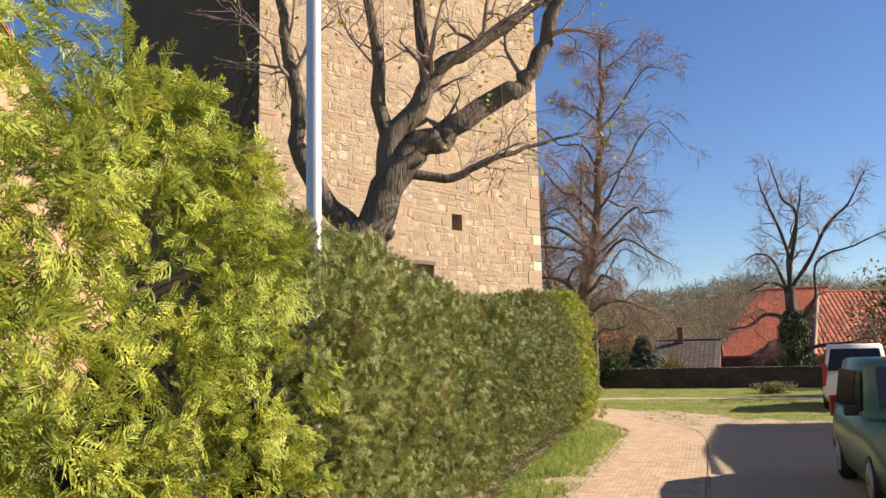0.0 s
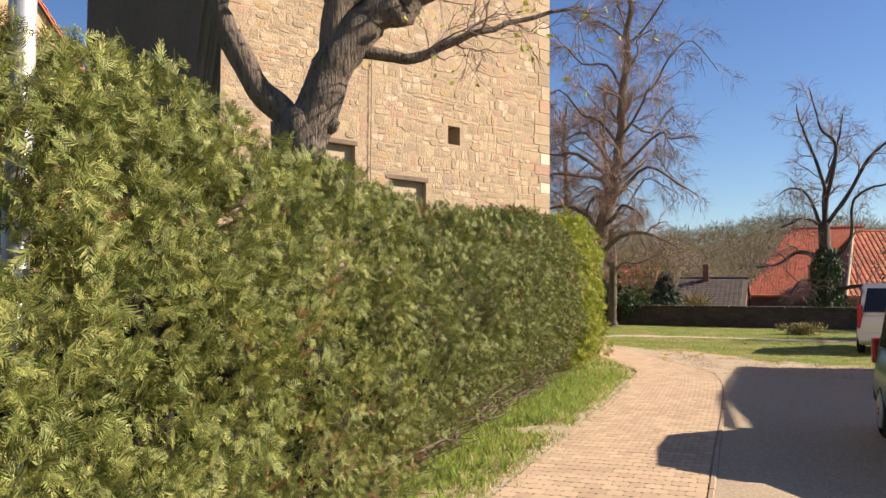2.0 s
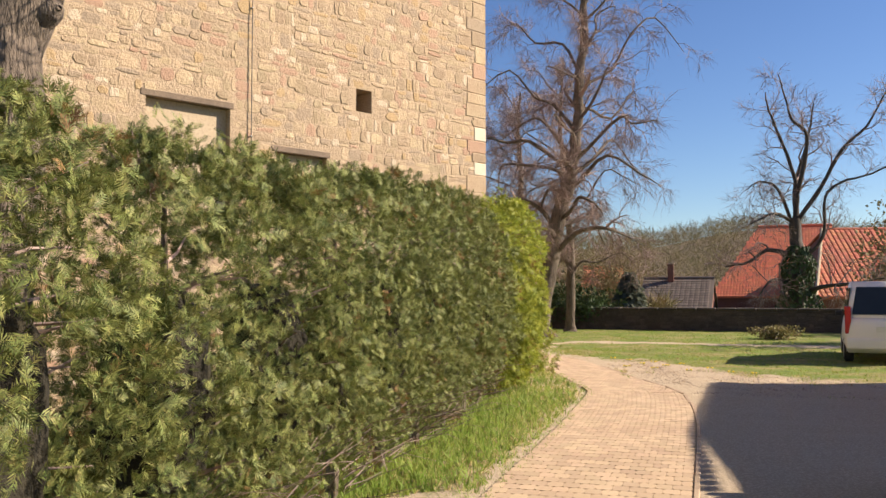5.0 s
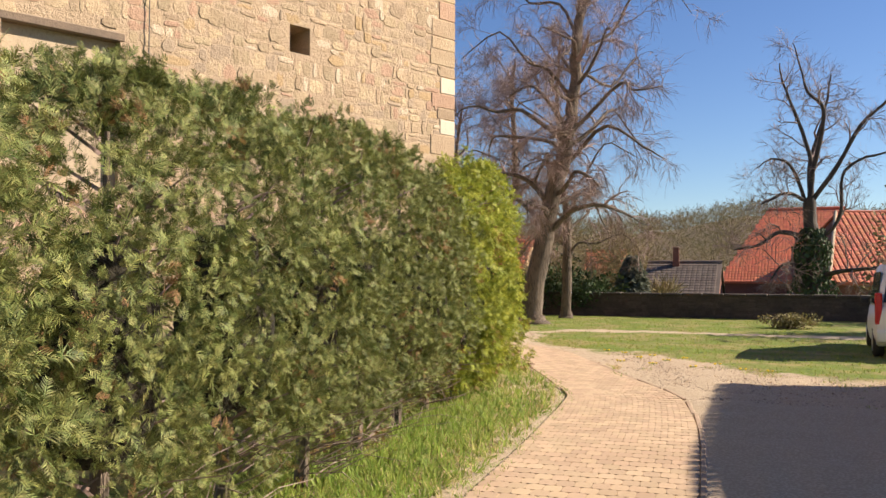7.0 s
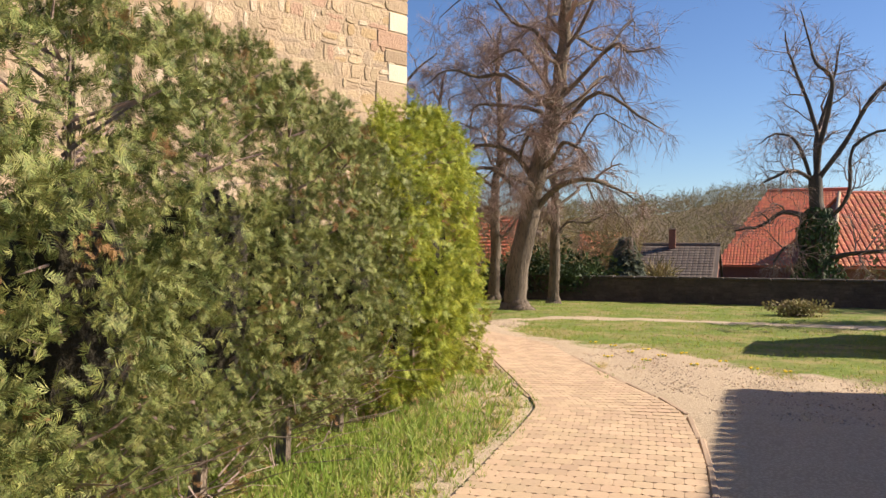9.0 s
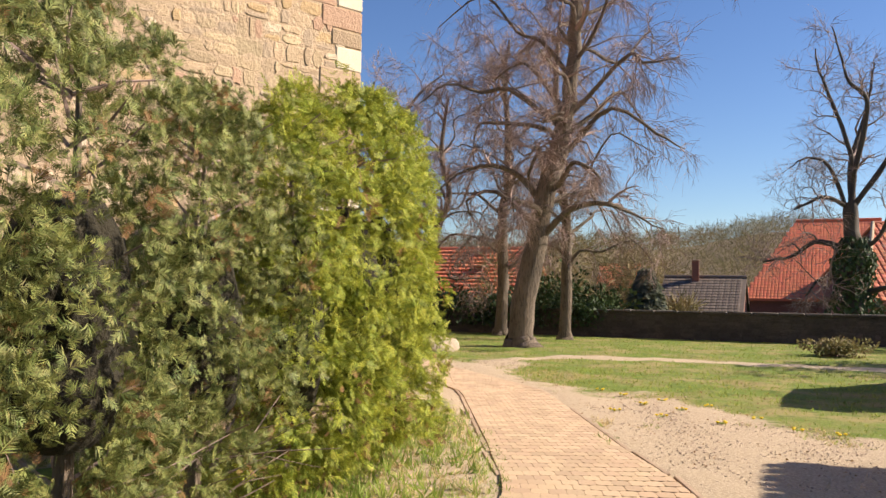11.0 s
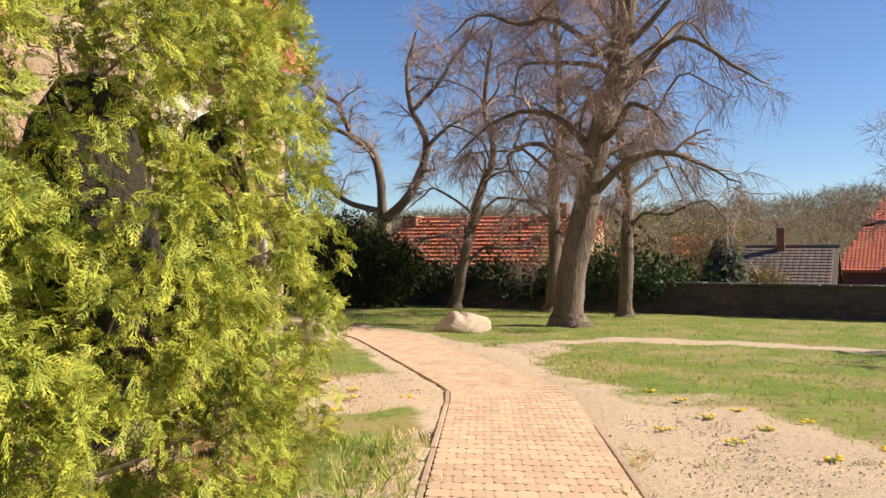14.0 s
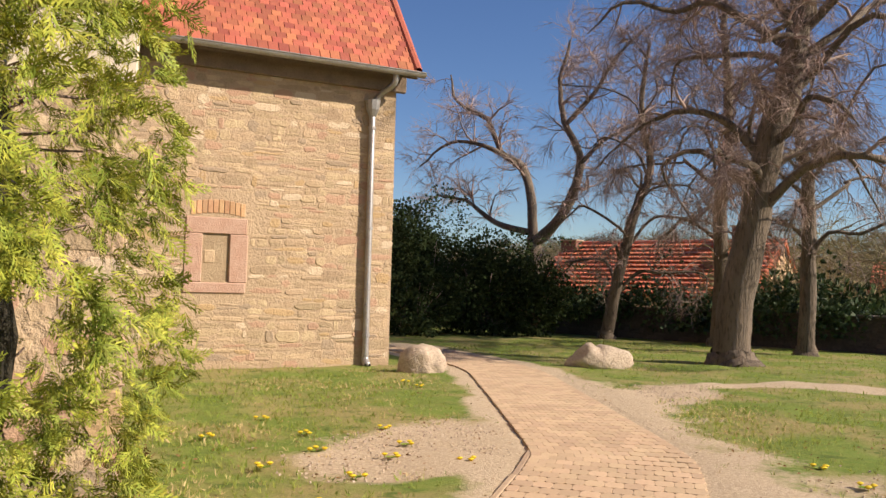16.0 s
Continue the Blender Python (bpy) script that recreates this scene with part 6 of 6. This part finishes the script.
g1 = blades(26000, -12, 4, 22.5, 44.5, (0.035, 0.08), lawn)
g2 = blades(34000, -3.7, -1.4, 9, 25, (0.06, 0.17), green_verge, 0.5)
g4 = blades(9000, -2.6, -1.2, 8, 24.2, (0.03, 0.09), lambda p: (lambda d_: (d_ > half_at(p[:, 1]) - 0.1) & (d_ < half_at(p[:, 1]) + 0.3))(along_path(p)[0]), 0.5)
g3 = blades(10000, -9.5, -2.2, 22.5, 32, (0.03, 0.075), lawn)
tagged(part_np("lawn_grass", join_vf([g1, g3]), BLADE), "short patchy spring grass", "grass", kind="stuff")
STRAW = material("dry_straw", (0.56, 0.45, 0.23), (0.62, 0.50, 0.27), (0.44, 0.35, 0.17), 2, 20, 0.8, 0, vary="island", amount=0.25, trans=0.35, spec=0.1)
g5 = blades(19000, -3.5, -1.4, 8, 25.5, (0.04, 0.11), verge, 1.0)
tagged(part_np("dry_grass", g5, STRAW), "dry straw-coloured grass along the foot of the hedge", "grass", kind="stuff")
g6 = blades(12000, -9.5, -2.6, 23.5, 32, (0.03, 0.07), lambda p: lawn(p) & (vnoise(np.column_stack([p * 1.4, 0 * p[:, 0]]), 6) > 0.48), 0.9)
tagged(part_np("dry_lawn_grass", g6, STRAW), "dry yellowish tufts in the lawn before the church", "grass", kind="stuff")
tagged(part_np("verge_grass", join_vf([g2, g4]), VERGE), "longer grass along the foot of the hedge", "grass", kind="stuff")

def tufty(p):
    d_, _ = along_path(p)
    b_ = bare_at(p)
    return (d_ > half_at(p[:, 1]) + 0.12) & (b_ > 0.15) & (b_ < 0.97) & (vnoise(np.column_stack([p * 3.1, 0 * p[:, 0]]), 8) > 0.6)


tagged(part_np("grass_tufts", blades(30000, -6, 4, 21.5, 33, (0.025, 0.06), tufty, 0.8), BLADE), "scattered grass tufts at the edge of the gravel", "grass", kind="stuff")
tagged(part_np("straw_tufts", blades(26000, -6, 4, 21.5, 33, (0.025, 0.06), tufty, 1.2), STRAW), "dry tufts at the edge of the gravel", "grass", kind="stuff")
PEB = [(np.array([(-.5, -.4, 0), (.5, -.45, 0), (.55, .4, 0), (-.45, .5, 0), (-.3, -.25, .5), (.3, -.2, .55), (.28, .25, .45), (-.25, .3, .5)]) * s_, np.array([(4, 5, 6, 7), (0, 1, 5, 4), (1, 2, 6, 5), (2, 3, 7, 6), (3, 0, 4, 7)])) for s_ in (1.0, 0.8)]
GRIT = material("loose_grit", (0.42, 0.33, 0.25), (0.48, 0.39, 0.30), (0.34, 0.26, 0.19), 5, 40, 0.9, 0.2, vary="island", amount=0.25)
p = np.column_stack([rg.uniform(-5.8, 3, 26000), rg.uniform(21.5, 34, 26000)])
dd, _ = along_path(p)
p = p[(dd > HALF + 0.1) & (rg.random(len(p)) < bare_at(p))]
k = len(p)
up_ = rg.normal(0, 0.25, (k, 3)) + np.array([0, 0, 1.0])
tagged(part_np("loose_gravel", scatter(PEB, np.column_stack([p, np.full(k, 0.004)]), np.column_stack([rg.normal(0, 1, (k, 2)), np.zeros(k)]), up_, rg.uniform(0.006, 0.024, k), rg), GRIT), "loose gravel and grit on trodden earth", "gravel", kind="stuff")
p = np.column_stack([rg.uniform(-9.5, 3, 3400), rg.uniform(21.5, 33, 3400)])
dd, _ = along_path(p)
p = p[(dd > HALF + 0.08) & (vnoise(np.column_stack([p * 0.8, 0 * p[:, 0]]), 3) > 0.42)]
k = len(p)
tagged(part_np("leaf_litter", scatter(LEAF, np.column_stack([p, np.full(k, 0.02)]), np.column_stack([rg.normal(0, 1, (k, 2)), rg.normal(0, 0.2, k)]), rg.normal(0, 0.4, (k, 3)) + np.array([0, 0, 1.0]), rg.uniform(0.015, 0.04, k), rg), DRYLEAF), "old brown leaf litter in the grass", "leaves", kind="stuff")

dand = thing("dandelion", "yellow dandelion clump in short grass", "flower", (0, 0, 0), group="dandelions")
part_np("leaves", scatter(LEAF, np.zeros((9, 3)) + np.array([0, 0, 0.01]), np.array([(math.cos(a), math.sin(a), 0.25) for a in np.linspace(0, 6.28, 9, endpoint=False)]), np.tile((0, 0, 1.0), (9, 1)), np.full(9, 0.06), rg), BLADE, dand)
for a in range(3):
    o = (0.06 * math.cos(a * 1.7), 0.06 * math.sin(a * 1.7))
    part_np("blossom", tube([(*o, 0.022), (*o, 0.036), (*o, 0.044)], [0.01, 0.026, 0.012], 8), YELLOW, dand)
    part_np("stalk", tube([(*o, 0.0), (*o, 0.028)], [0.004, 0.003], 4), BLADE, dand)
spots = [(-4.7, 26.6), (-4.95, 27.1), (-5.3, 26.4), (-5.15, 25.7), (-5.9, 26.9), (-4.45, 25.9), (-4.2, 26.9), (-6.4, 26.2), (-5.6, 27.6), (-6.8, 27.2), (-4.1, 25.2), (-7.4, 30.6), (-7.9, 30.9),
         (-1.0, 27.6), (-0.4, 27.2), (-1.6, 28.0), (-0.7, 26.7), (0.2, 26.2), (-1.2, 27.1), (0.6, 25.5), (-1.5, 26.3), (-0.2, 25.7), (1.0, 25.3), (-2.0, 28.5), (-0.9, 26.0)]
dand.matrix_world = pose(*spots[0], 0)
for k, (x, y) in enumerate(spots[1:]):
    copy_thing(dand, pose(x, y, 0, 0, 0, k * 47))

# ---- single stones of the church walls, last ----
stone_face(tower, TL, D, NRM, TW, -0.1, 11.6, front_holes, 5, lambda s, z: 3.4 < z < 5.6 and s > 4.2, course=0.15, size=(0.12, 0.36))
stone_face(nave, CL, D, NRM, CW, -0.1, 5.0, [(win[0] - 0.02, win[1] + 0.02, win[2] - 0.02, win[3] + 0.31)], 8, lambda s, z: s > 5.6 and z < 3.8, course=0.125, size=(0.18, 0.5))
